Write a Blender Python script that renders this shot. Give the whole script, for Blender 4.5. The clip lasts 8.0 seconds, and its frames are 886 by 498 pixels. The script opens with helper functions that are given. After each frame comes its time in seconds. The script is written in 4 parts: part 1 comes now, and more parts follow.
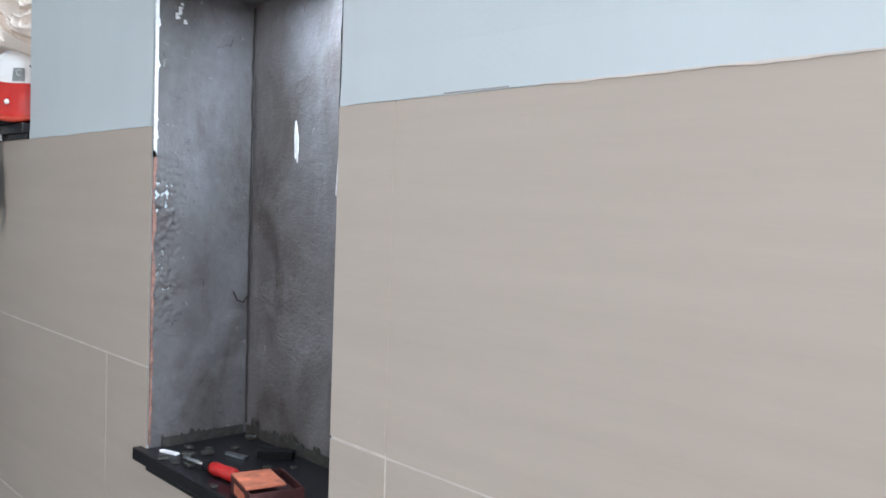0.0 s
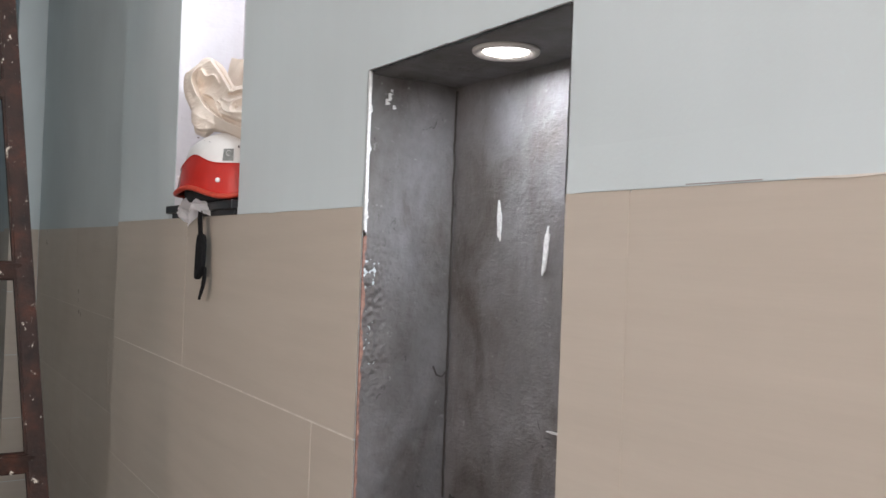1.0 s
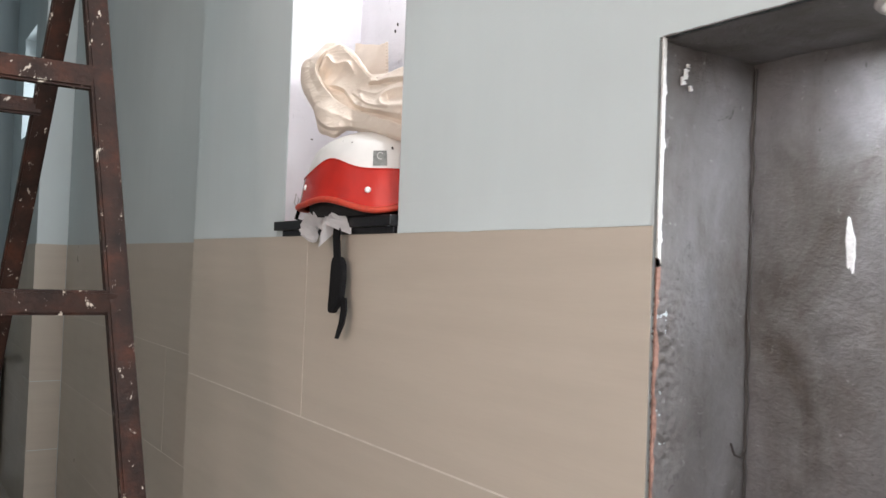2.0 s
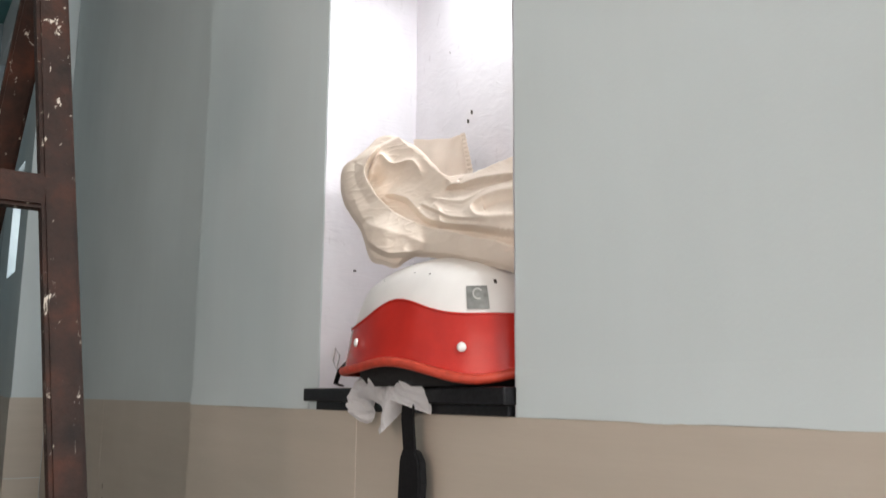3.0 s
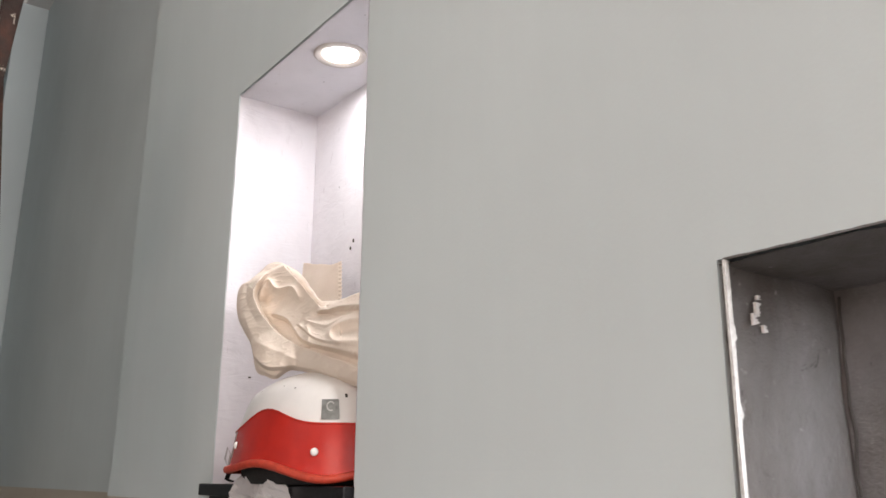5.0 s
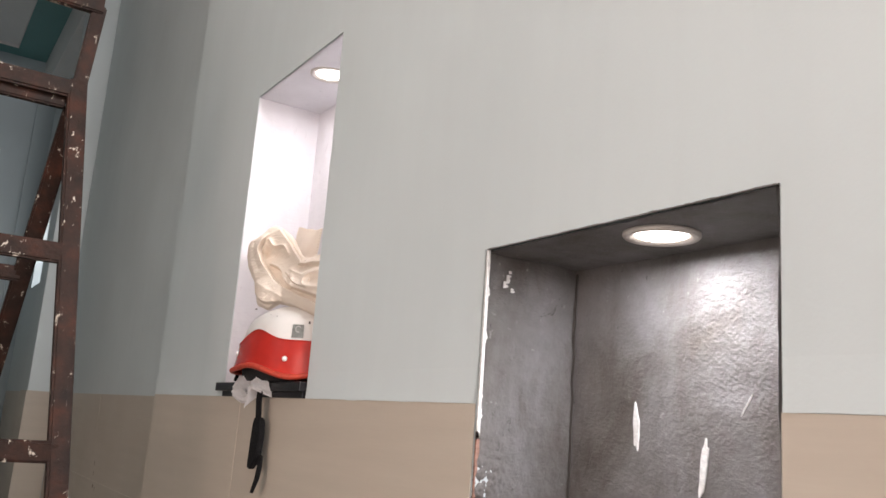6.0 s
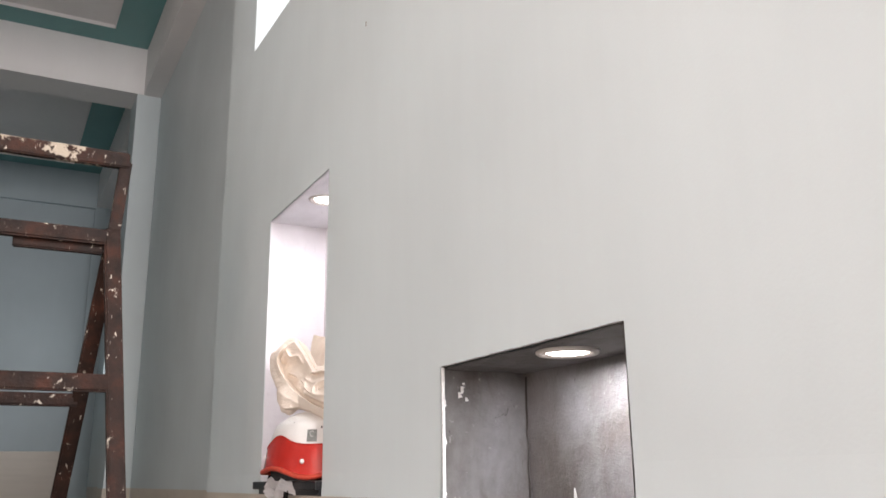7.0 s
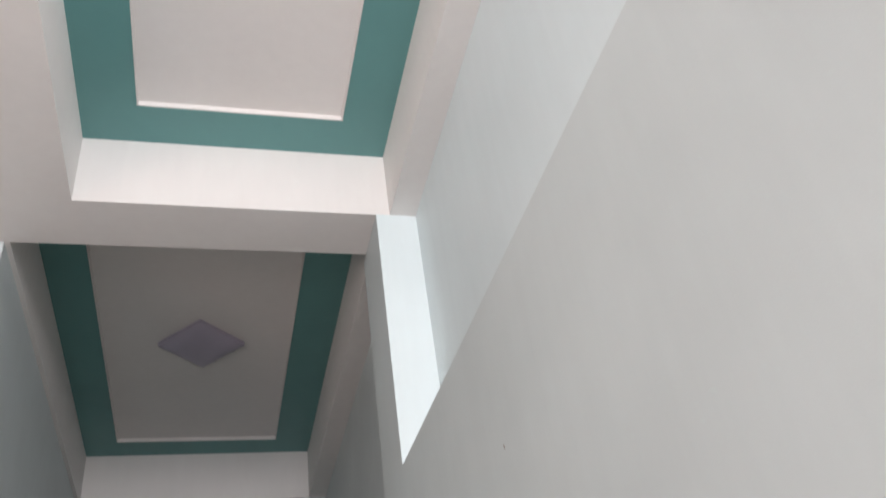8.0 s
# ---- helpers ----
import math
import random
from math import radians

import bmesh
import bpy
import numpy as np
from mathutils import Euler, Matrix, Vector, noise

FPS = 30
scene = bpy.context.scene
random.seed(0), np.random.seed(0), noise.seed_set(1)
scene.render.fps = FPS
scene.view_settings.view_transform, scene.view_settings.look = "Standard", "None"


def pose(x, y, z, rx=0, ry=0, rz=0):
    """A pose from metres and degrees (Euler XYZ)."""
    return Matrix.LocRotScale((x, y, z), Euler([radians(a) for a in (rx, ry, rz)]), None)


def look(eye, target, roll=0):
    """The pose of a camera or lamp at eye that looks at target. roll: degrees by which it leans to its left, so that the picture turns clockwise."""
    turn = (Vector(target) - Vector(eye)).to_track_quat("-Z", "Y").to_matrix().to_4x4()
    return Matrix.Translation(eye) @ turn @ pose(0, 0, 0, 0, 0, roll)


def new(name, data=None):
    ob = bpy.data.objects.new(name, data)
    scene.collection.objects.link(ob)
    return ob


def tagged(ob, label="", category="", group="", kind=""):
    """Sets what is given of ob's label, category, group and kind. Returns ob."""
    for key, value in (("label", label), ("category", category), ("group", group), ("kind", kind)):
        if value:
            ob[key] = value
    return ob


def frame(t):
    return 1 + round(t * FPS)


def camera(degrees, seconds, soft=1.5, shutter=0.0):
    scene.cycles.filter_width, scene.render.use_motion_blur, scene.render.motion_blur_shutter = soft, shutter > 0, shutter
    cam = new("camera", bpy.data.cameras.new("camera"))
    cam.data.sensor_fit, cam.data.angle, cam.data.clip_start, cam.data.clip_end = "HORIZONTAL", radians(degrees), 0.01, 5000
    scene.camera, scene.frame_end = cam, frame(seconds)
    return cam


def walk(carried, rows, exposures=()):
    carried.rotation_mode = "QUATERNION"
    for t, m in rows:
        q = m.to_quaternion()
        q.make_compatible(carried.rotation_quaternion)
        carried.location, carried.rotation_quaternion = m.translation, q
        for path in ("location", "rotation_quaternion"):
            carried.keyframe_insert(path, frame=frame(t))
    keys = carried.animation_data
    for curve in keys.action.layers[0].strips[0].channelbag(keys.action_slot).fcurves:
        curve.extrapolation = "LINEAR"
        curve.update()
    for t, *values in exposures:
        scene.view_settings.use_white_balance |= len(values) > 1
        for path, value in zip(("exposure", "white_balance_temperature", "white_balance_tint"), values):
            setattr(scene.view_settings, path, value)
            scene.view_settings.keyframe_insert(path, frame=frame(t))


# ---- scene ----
cam = camera(55.2, 8.0, 1.5, 0.12)
PATH = [
    (0, (-0.023, 0.007, 1.414), (1.342, 1.466, 1.313), 2.0),
    (0.5, (-0.048, -0.003, 1.435), (1.202, 1.558, 1.455), 1.6),
    (1, (-0.084, 0.053, 1.439), (1.017, 1.722, 1.458), 2.1),
    (1.5, (-0.141, 0.238, 1.441), (0.928, 1.929, 1.464), 2.8),
    (1.7, (-0.184, 0.331, 1.446), (0.915, 2.002, 1.478), 2.7),
    (2.8, (-0.059, 0.839, 1.493), (1.051, 2.487, 1.722), 0.2),
    (3, (-0.036, 0.903, 1.518), (1.056, 2.543, 1.859), 0.4),
    (3.5, (0.008, 0.971, 1.548), (1.106, 2.529, 2.155), 0.8),
    (4, (0.023, 0.972, 1.54), (1.17, 2.47, 2.204), 0.5),
    (4.5, (0.0, 0.871, 1.539), (1.138, 2.412, 2.113), -0.4),
    (4.7, (-0.007, 0.805, 1.54), (1.133, 2.352, 2.093), -0.4),
    (5.8, (-0.139, 0.325, 1.483), (0.949, 1.947, 1.914), 4.3),
    (6, (-0.123, 0.236, 1.472), (0.919, 1.893, 1.882), 4.2),
    (6.5, (-0.107, 0.067, 1.483), (0.866, 1.764, 1.896), 2.9),
    (7, (-0.112, -0.013, 1.529), (0.792, 1.693, 2.05), -0.8),
    (7.5, (-0.1, -0.059, 1.569), (0.657, 1.632, 2.322), -4.4),
    (7.8, (-0.084, -0.037, 1.69), (0.517, 1.575, 2.709), -8.4),
    (8, (-0.072, -0.035, 1.722), (0.433, 1.474, 2.934), -9.3),
]
EXPOSURES = [(0.0, -0.08, 5750, 9), (0.5, -0.5, 6150, 10), (1.0, -0.28, 6600, 14), (1.5, 0.05, 6650, 14), (3.0, -0.13, 6800, 12), (3.5, -0.56, 6850, 13), (4.0, -0.97, 7000, 16), (4.5, -0.52, 7100, 17), (6.0, -0.1, 7200, 19), (6.5, -0.06, 7250, 20), (7.0, -0.02, 7050, 19), (7.5, -0.14, 7000, 18), (8.0, -0.46, 6900, 18)]
walk(cam, [(t, look(eye, target, roll)) for t, eye, target, roll in PATH], EXPOSURES)

# ---- light ----
world = bpy.data.worlds.new("world")
scene.world = world
world.use_nodes = True
wn = world.node_tree.nodes
sky = wn.new("ShaderNodeTexSky")
sky.sky_type, sky.sun_disc = "NISHITA", False
sky.sun_elevation, sky.sun_rotation = radians(48), radians(200)
world.node_tree.links.new(sky.outputs[0], wn["Background"].inputs[0])
wn["Background"].inputs[1].default_value = 0.12


def lamp(name, kind, m, energy, color, size=0.1, size_y=None, spread=180):
    data = bpy.data.lights.new(name, kind)
    data.energy, data.color = energy, color
    if kind == "AREA":
        data.size, data.spread = size, radians(spread)
        if size_y:
            data.shape, data.size_y = "RECTANGLE", size_y
        else:
            data.shape = "DISK"
    if kind == "SUN":
        data.angle = size
    ob = new(name, data)
    ob.matrix_world = m
    return ob


lamp("sun", "SUN", look((0, 0, 8), (0.6, 1.6, 6.0)), 2.5, (1.0, 0.95, 0.88), radians(0.5))
# daylight in the open front and the slit window; side and high fills are added
lamp("front_daylight", "AREA", look((-1.0, -1.66, 2.0), (-0.4, 1.0, 2.9)), 29, (0.95, 0.97, 1.0), 2.3, 1.5)
# warm fill added in place of floor bounce; no such opening is known
lamp("side_warm_fill", "AREA", look((-2.56, -0.35, 2.0), (0.4, 0.0, 2.6)), 36, (1.0, 0.75, 0.64), 1.7, 1.45)
# added to brighten the high recess and beams; no window is known there
lamp("high_fill", "AREA", look((0.30, -1.66, 3.12), (0.45, 1.0, 3.12)), 94, (0.93, 0.97, 1.0), 0.5, 0.72)
lamp("slit_daylight", "AREA", look((0.72, 6.145, 2.485), (-0.6, 6.0, 2.0)), 2.5, (0.85, 0.94, 1.0), 0.3, 0.55)
lamp("niche_glow", "AREA", look((0.489, 0.808, 1.664), (0.489, 0.808, 1.0)), 1.6, (0.80, 0.89, 1.0), 0.052)
lamp("niche_glow", "AREA", look((0.490, 1.666, 2.114), (0.490, 1.666, 1.0)), 1.0, (0.90, 0.94, 1.0), 0.052)


# ---- materials ----
def material(name, rough=0.6, metal=0.0):
    m = bpy.data.materials.new(name)
    m.use_nodes = True
    b = m.node_tree.nodes["Principled BSDF"]
    b.inputs["Roughness"].default_value, b.inputs["Metallic"].default_value = rough, metal
    return m, m.node_tree.nodes, m.node_tree.links, b


def coords(nodes, links, stretch=(1, 1, 1)):
    geo = nodes.new("ShaderNodeNewGeometry")
    mp = nodes.new("ShaderNodeMapping")
    mp.inputs["Scale"].default_value = stretch
    links.new(geo.outputs["Position"], mp.inputs[0])
    return mp.outputs[0]


def noise_node(nodes, links, vec, scale, detail=4, rough=0.55, distort=0.0):
    n = nodes.new("ShaderNodeTexNoise")
    n.inputs["Scale"].default_value, n.inputs["Detail"].default_value = scale, detail
    n.inputs["Roughness"].default_value, n.inputs["Distortion"].default_value = rough, distort
    links.new(vec, n.inputs["Vector"])
    return n.outputs[0]


def ramp(nodes, links, fac, stops):
    r = nodes.new("ShaderNodeValToRGB")
    while len(r.color_ramp.elements) < len(stops):
        r.color_ramp.elements.new(0.5)
    for e, (p, c) in zip(r.color_ramp.elements, stops):
        e.position, e.color = p, (*c, 1) if len(c) == 3 else c
    links.new(fac, r.inputs[0])
    return r.outputs[0]


def mix(nodes, links, fac, a, b, mode="MIX"):
    n = nodes.new("ShaderNodeMix")
    n.data_type, n.blend_type = "RGBA", mode
    for sock, v in ((n.inputs[0], fac), (n.inputs[6], a), (n.inputs[7], b)):
        if isinstance(v, (int, float)):
            sock.default_value = v
        elif isinstance(v, tuple):
            sock.default_value = (*v, 1)
        else:
            links.new(v, sock)
    return n.outputs[2]


def bump(nodes, links, b, height, strength, distance):
    n = nodes.new("ShaderNodeBump")
    n.inputs["Strength"].default_value, n.inputs["Distance"].default_value = strength, distance
    links.new(height, n.inputs["Height"])
    links.new(n.outputs[0], b.inputs["Normal"])


def paint(name, c, rough=0.55, vary=0.05, grain=0.1):
    """Rolled wall paint: faint cloudy patches, brush streaks and orange-peel relief."""
    m, n, l, b = material(name, rough)
    v = coords(n, l)
    big = noise_node(n, l, v, 1.7, 3)
    streak = noise_node(n, l, coords(n, l, (9, 9, 1.2)), 3.0, 3)
    lo, hi = tuple(x * (1 - vary) for x in c), tuple(min(1, x * (1 + vary)) for x in c)
    col = ramp(n, l, big, [(0.3, lo), (0.7, hi)])
    col2 = ramp(n, l, streak, [(0.3, (0.978, 0.978, 0.978)), (0.7, (1, 1, 1))])
    l.new(mix(n, l, 1.0, col, col2, "MULTIPLY"), b.inputs["Base Color"])
    fine = noise_node(n, l, v, 260, 3)
    bump(n, l, b, fine, grain, 0.0012)
    return m


def flat(name, c, rough=0.5, metal=0.0, vary=0.12, scale=30, relief=0.1, spec=None):
    m, n, l, b = material(name, rough, metal)
    v = coords(n, l)
    t = noise_node(n, l, v, scale, 5)
    l.new(ramp(n, l, t, [(0.3, tuple(x * (1 - vary) for x in c)), (0.7, tuple(min(1, x * (1 + vary)) for x in c))]), b.inputs["Base Color"])
    bump(n, l, b, noise_node(n, l, v, scale * 6, 3), relief, 0.001)
    if spec is not None:
        b.inputs["Specular IOR Level"].default_value = spec
    return m


M_WALL = paint("pale_blue_paint", (0.598, 0.668, 0.678), 0.5, 0.06)
# wall paint made lighter to carry the brightness of the high recess
M_LEDGE_LIT = paint("lightened_recess_paint", (0.71, 0.80, 0.82), 0.5, 0.03)
M_WHITE = paint("white_paint", (0.80, 0.78, 0.765), 0.6, 0.03)
M_TEAL = paint("teal_paint", (0.115, 0.30, 0.295), 0.45, 0.06)
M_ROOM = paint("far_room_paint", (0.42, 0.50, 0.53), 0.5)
M_GROUT = flat("white_grout", (0.68, 0.63, 0.57), 0.8)
M_GRANITE = flat("black_granite", (0.013, 0.013, 0.015), 0.28, 0, 0.6, 260, 0.03, 0.3)
M_BLACK = flat("black_webbing", (0.012, 0.012, 0.013), 0.85, 0, 0.3, 400, 0.5, 0.12)
M_CHROME = flat("lamp_rim", (0.60, 0.57, 0.54), 0.35, 0.0, 0.05, 40, 0.02)
M_PAPER = flat("white_tissue", (0.86, 0.86, 0.87), 0.85, 0, 0.04, 60, 0.3)
M_SMEAR = flat("white_paint_smear", (0.68, 0.68, 0.66), 0.6, 0, 0.18, 180, 0.6)
M_BRICK = flat("brick_edge", (0.27, 0.150, 0.115), 0.9, 0, 0.5, 120, 0.8)
M_STICKER = flat("grey_foil_sticker", (0.22, 0.23, 0.22), 0.35, 0.3, 0.3, 120, 0.1)
M_STICKER_MARK = flat("pale_sticker_print", (0.50, 0.50, 0.48), 0.4, 0.2, 0.1, 120, 0.1)
M_SHELL = flat("white_shell", (0.76, 0.75, 0.73), 0.3, 0, 0.05, 22, 0.03)
M_RED = flat("red_shell", (0.47, 0.020, 0.012), 0.27, 0, 0.12, 25, 0.03)
M_RIM = flat("red_rim", (0.48, 0.05, 0.025), 0.5, 0, 0.2, 90, 0.15)
M_RIVET = flat("white_rivet", (0.8, 0.8, 0.78), 0.35)
M_LINER = flat("black_liner", (0.01, 0.01, 0.011), 0.9, 0, 0.3, 120, 0.5)
M_BOX_DARK = flat("maroon_card", (0.07, 0.022, 0.02), 0.6, 0, 0.35, 60, 0.2)
M_BOX_TOP = flat("orange_card", (0.55, 0.17, 0.09), 0.6, 0, 0.35, 70, 0.2)
M_TOOL_RED = flat("red_grip", (0.45, 0.015, 0.012), 0.35, 0, 0.15, 60, 0.05)
M_STEEL = flat("steel", (0.45, 0.45, 0.46), 0.3, 1.0, 0.2, 60, 0.1)
M_FLOOR = flat("pale_floor_tile", (0.31, 0.285, 0.26), 0.2, 0, 0.05, 6, 0.01)
M_LIGHT_OFF = flat("unlit_opal_panel", (0.46, 0.43, 0.53), 0.4, 0, 0.03, 8, 0.02)
M_DARK = flat("dark_gap", (0.05, 0.045, 0.04), 0.9)
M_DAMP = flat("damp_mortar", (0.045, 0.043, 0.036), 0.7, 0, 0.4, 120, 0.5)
M_GAP_SHADE_NICK = flat("grey_gap_shade_and_nick", (0.30, 0.28, 0.26), 0.9)
M_FRAME = flat("grey_window_frame", (0.45, 0.47, 0.48), 0.4)


def tile_material():
    m, n, l, b = material("beige_wall_tile", 0.27)
    oi = n.new("ShaderNodeObjectInfo")
    bands = noise_node(n, l, coords(n, l, (0.6, 0.6, 9)), 5.0, 4, 0.5)
    fine = noise_node(n, l, coords(n, l, (3, 3, 60)), 7, 3)
    col = ramp(n, l, bands, [(0.0, (0.485, 0.424, 0.352)), (1.0, (0.575, 0.505, 0.424))])
    col = mix(n, l, 0.25, col, ramp(n, l, fine, [(0.1, (0.80, 0.79, 0.78)), (0.9, (1, 1, 1))]), "MULTIPLY")
    tone = ramp(n, l, oi.outputs["Random"], [(0, (0.96, 0.96, 0.96)), (1, (1, 1, 1))])
    l.new(mix(n, l, 1.0, col, tone, "MULTIPLY"), b.inputs["Base Color"])
    smudge = noise_node(n, l, coords(n, l), 5, 3)
    l.new(ramp(n, l, smudge, [(0.0, (0.22,) * 3), (1.0, (0.42,) * 3)]), b.inputs["Roughness"])
    return m


def concrete_material():
    """Smoothed cement: grey skin, brown seepage, pale blooms, short trowel ripples and pits."""
    m, n, l, b = material("smooth_cement", 0.38)
    v = coords(n, l)
    big = noise_node(n, l, coords(n, l, (1, 1, 0.6)), 9, 6, 0.6, 0.6)
    mid = noise_node(n, l, v, 55, 7, 0.68, 0.4)
    fine = noise_node(n, l, v, 230, 5, 0.65)
    col = ramp(n, l, big, [(0.30, (0.072, 0.060, 0.050)), (0.47, (0.142, 0.135, 0.130)), (0.70, (0.205, 0.201, 0.204))])
    seep = ramp(n, l, noise_node(n, l, coords(n, l, (1, 1, 0.35)), 16, 6, 0.68, 0.6), [(0.50, (0, 0, 0)), (0.70, (1, 1, 1))])
    col = mix(n, l, mix(n, l, 0.55, (0, 0, 0), seep), col, (0.080, 0.060, 0.047))
    col = mix(n, l, 0.35, col, ramp(n, l, mid, [(0.32, (0.42, 0.41, 0.40)), (0.6, (1, 1, 1))]), "MULTIPLY")
    bloom = ramp(n, l, noise_node(n, l, v, 75, 6, 0.7), [(0.64, (0, 0, 0)), (0.74, (1, 1, 1))])
    col = mix(n, l, mix(n, l, 0.5, (0, 0, 0), bloom), col, (0.46, 0.46, 0.45))
    pits = ramp(n, l, noise_node(n, l, coords(n, l, (1, 1, 0.8)), 46, 5, 0.7, 0.8), [(0.30, (1, 1, 1)), (0.345, (0, 0, 0))])
    col = mix(n, l, mix(n, l, 0.75, (0, 0, 0), pits), col, (0.035, 0.031, 0.028))
    l.new(col, b.inputs["Base Color"])
    l.new(ramp(n, l, mid, [(0.3, (0.42,) * 3), (0.7, (0.66,) * 3)]), b.inputs["Roughness"])
    ripple = noise_node(n, l, coords(n, l, (1, 1, 1.9)), 95, 4, 0.62, 0.9)
    h = mix(n, l, 0.35, mix(n, l, 0.32, mid, ripple), fine)
    bump(n, l, b, h, 0.85, 0.0042)
    return m


def plaster_material():
    """White niche plaster with short trowel ridges."""
    m, n, l, b = material("white_trowelled_plaster", 0.6)
    v = coords(n, l, (1, 1.6, 3.4))
    ridge = noise_node(n, l, v, 17, 5, 0.6, 1.6)
    col = ramp(n, l, noise_node(n, l, coords(n, l, (1, 1, 0.5)), 9, 5), [(0.3, (0.70, 0.70, 0.735)), (0.7, (0.79, 0.79, 0.83))])
    # grey scuffs and dark specks
    scuff = ramp(n, l, noise_node(n, l, coords(n, l, (1, 1, 0.4)), 60, 6, 0.7), [(0.62, (1, 1, 1)), (0.75, (0.80, 0.79, 0.79))])
    col = mix(n, l, 1.0, col, scuff, "MULTIPLY")
    speck = ramp(n, l, noise_node(n, l, coords(n, l, (1, 1, 0.7)), 75, 2, 0.5), [(0.775, (0, 0, 0)), (0.80, (1, 1, 1))])
    l.new(mix(n, l, speck, col, (0.10, 0.10, 0.11)), b.inputs["Base Color"])
    bump(n, l, b, ridge, 0.24, 0.0040)
    return m


def ladder_material(name="spattered_brown_steel", crust=0.70):
    """Old brown-red oxide steel, spattered with cream and white paint."""
    m, n, l, b = material(name, 0.6)
    b.inputs["Specular IOR Level"].default_value = 0.2
    v = coords(n, l)
    col = ramp(n, l, noise_node(n, l, v, 18, 6, 0.65), [(0.3, (0.010, 0.006, 0.005)), (0.52, (0.028, 0.013, 0.009)), (0.76, (0.075, 0.024, 0.013))])
    spots = ramp(n, l, noise_node(n, l, coords(n, l, (1, 1, 0.6)), 62, 6, 0.66, 0.6), [(0.625, (0, 0, 0)), (0.665, (1, 1, 1))])
    big = ramp(n, l, noise_node(n, l, coords(n, l, (1, 1, 1)), 21, 4, 0.6), [(crust, (0, 0, 0)), (crust + 0.04, (1, 1, 1))])
    col = mix(n, l, spots, col, (0.52, 0.47, 0.40))
    col = mix(n, l, mix(n, l, 0.75, (0, 0, 0), big), col, (0.58, 0.50, 0.40))
    l.new(col, b.inputs["Base Color"])
    bump(n, l, b, noise_node(n, l, v, 90, 5), 0.6, 0.003)
    return m


def cloth_material():
    m, n, l, b = material("cream_cotton", 0.95)
    b.inputs["Specular IOR Level"].default_value = 0.08
    v = coords(n, l)
    l.new(ramp(n, l, noise_node(n, l, v, 14, 5), [(0.25, (0.77, 0.67, 0.575)), (0.75, (0.85, 0.77, 0.68))]), b.inputs["Base Color"])
    bump(n, l, b, mix(n, l, 0.3, noise_node(n, l, v, 38, 6, 0.6, 1.4), noise_node(n, l, v, 900, 2)), 0.35, 0.003)
    return m


def glowing(name, c, strength):
    m, n, l, b = material(name, 0.4)
    b.inputs["Base Color"].default_value = (0.8, 0.8, 0.8, 1)
    b.inputs["Emission Color"].default_value, b.inputs["Emission Strength"].default_value = (*c, 1), strength
    return m


M_TILE, M_CONCRETE, M_PLASTER, M_LADDER, M_CLOTH = tile_material(), concrete_material(), plaster_material(), ladder_material(), cloth_material()
M_LADDER_TOP = ladder_material("paint_crusted_steel", 0.51)
M_LED = glowing("led_diffuser", (1.0, 0.98, 0.95), 9.0)


# ---- building helpers ----
def box(bm, x0, x1, y0, y1, z0, z1):
    v = [bm.verts.new((x, y, z)) for x in (x0, x1) for y in (y0, y1) for z in (z0, z1)]
    for f in ((0, 1, 3, 2), (4, 6, 7, 5), (0, 4, 5, 1), (2, 3, 7, 6), (0, 2, 6, 4), (1, 5, 7, 3)):
        bm.faces.new([v[i] for i in f])
    return bm


def block(x0, x1, y0, y1, z0, z1, bevel=0.0):
    bm = box(bmesh.new(), x0, x1, y0, y1, z0, z1)
    if bevel:
        bmesh.ops.bevel(bm, geom=bm.edges[:], offset=bevel, segments=2, affect="EDGES", profile=0.6)
    return bm


def part(name, bm, mat, parent=None, label="", smooth=False):
    bmesh.ops.recalc_face_normals(bm, faces=bm.faces[:])
    me = bpy.data.meshes.new(name)
    bm.to_mesh(me)
    bm.free()
    me.materials.append(mat)
    if smooth:
        me.polygons.foreach_set("use_smooth", [True] * len(me.polygons))
    ob = new(name, me)
    if parent:
        ob.parent = parent
    return tagged(ob, label)


def structure(name, bm, mat, label, category):
    return tagged(part(name, bm, mat), label, category, kind="structure")


def thing(name, place, label, category, group=""):
    ob = new(name)
    ob.location, ob.empty_display_size = place, 0.05
    return tagged(ob, label, category, group)


def relief(bm, us, vs, depth, place, base):
    """A stepped face over the grid us x vs: depth(u, v) for each cell, None for a hole."""
    us, vs = sorted(set(us)), sorted(set(vs))
    ds = [[depth((a + b) / 2, (c + d) / 2) for c, d in zip(vs, vs[1:])] for a, b in zip(us, us[1:])]

    def quad(*pts):
        bm.faces.new([bm.verts.new(place(*p)) for p in pts])

    def at(i, j):
        if 0 <= i < len(us) - 1 and 0 <= j < len(vs) - 1:
            return base if ds[i][j] is None else ds[i][j]
        return base
    for i in range(len(us) - 1):
        for j in range(len(vs) - 1):
            if ds[i][j] is not None:
                d = ds[i][j]
                quad((us[i], vs[j], d), (us[i + 1], vs[j], d), (us[i + 1], vs[j + 1], d), (us[i], vs[j + 1], d))
    for i in range(len(us)):
        for j in range(len(vs) - 1):
            a, b = at(i - 1, j), at(i, j)
            if abs(a - b) > 1e-6:
                quad((us[i], vs[j], a), (us[i], vs[j + 1], a), (us[i], vs[j + 1], b), (us[i], vs[j], b))
    for j in range(len(vs)):
        for i in range(len(us) - 1):
            a, b = at(i, j - 1), at(i, j)
            if abs(a - b) > 1e-6:
                quad((us[i], vs[j], a), (us[i + 1], vs[j], a), (us[i + 1], vs[j], b), (us[i], vs[j], b))
    bmesh.ops.remove_doubles(bm, verts=bm.verts[:], dist=1e-5)
    return bm


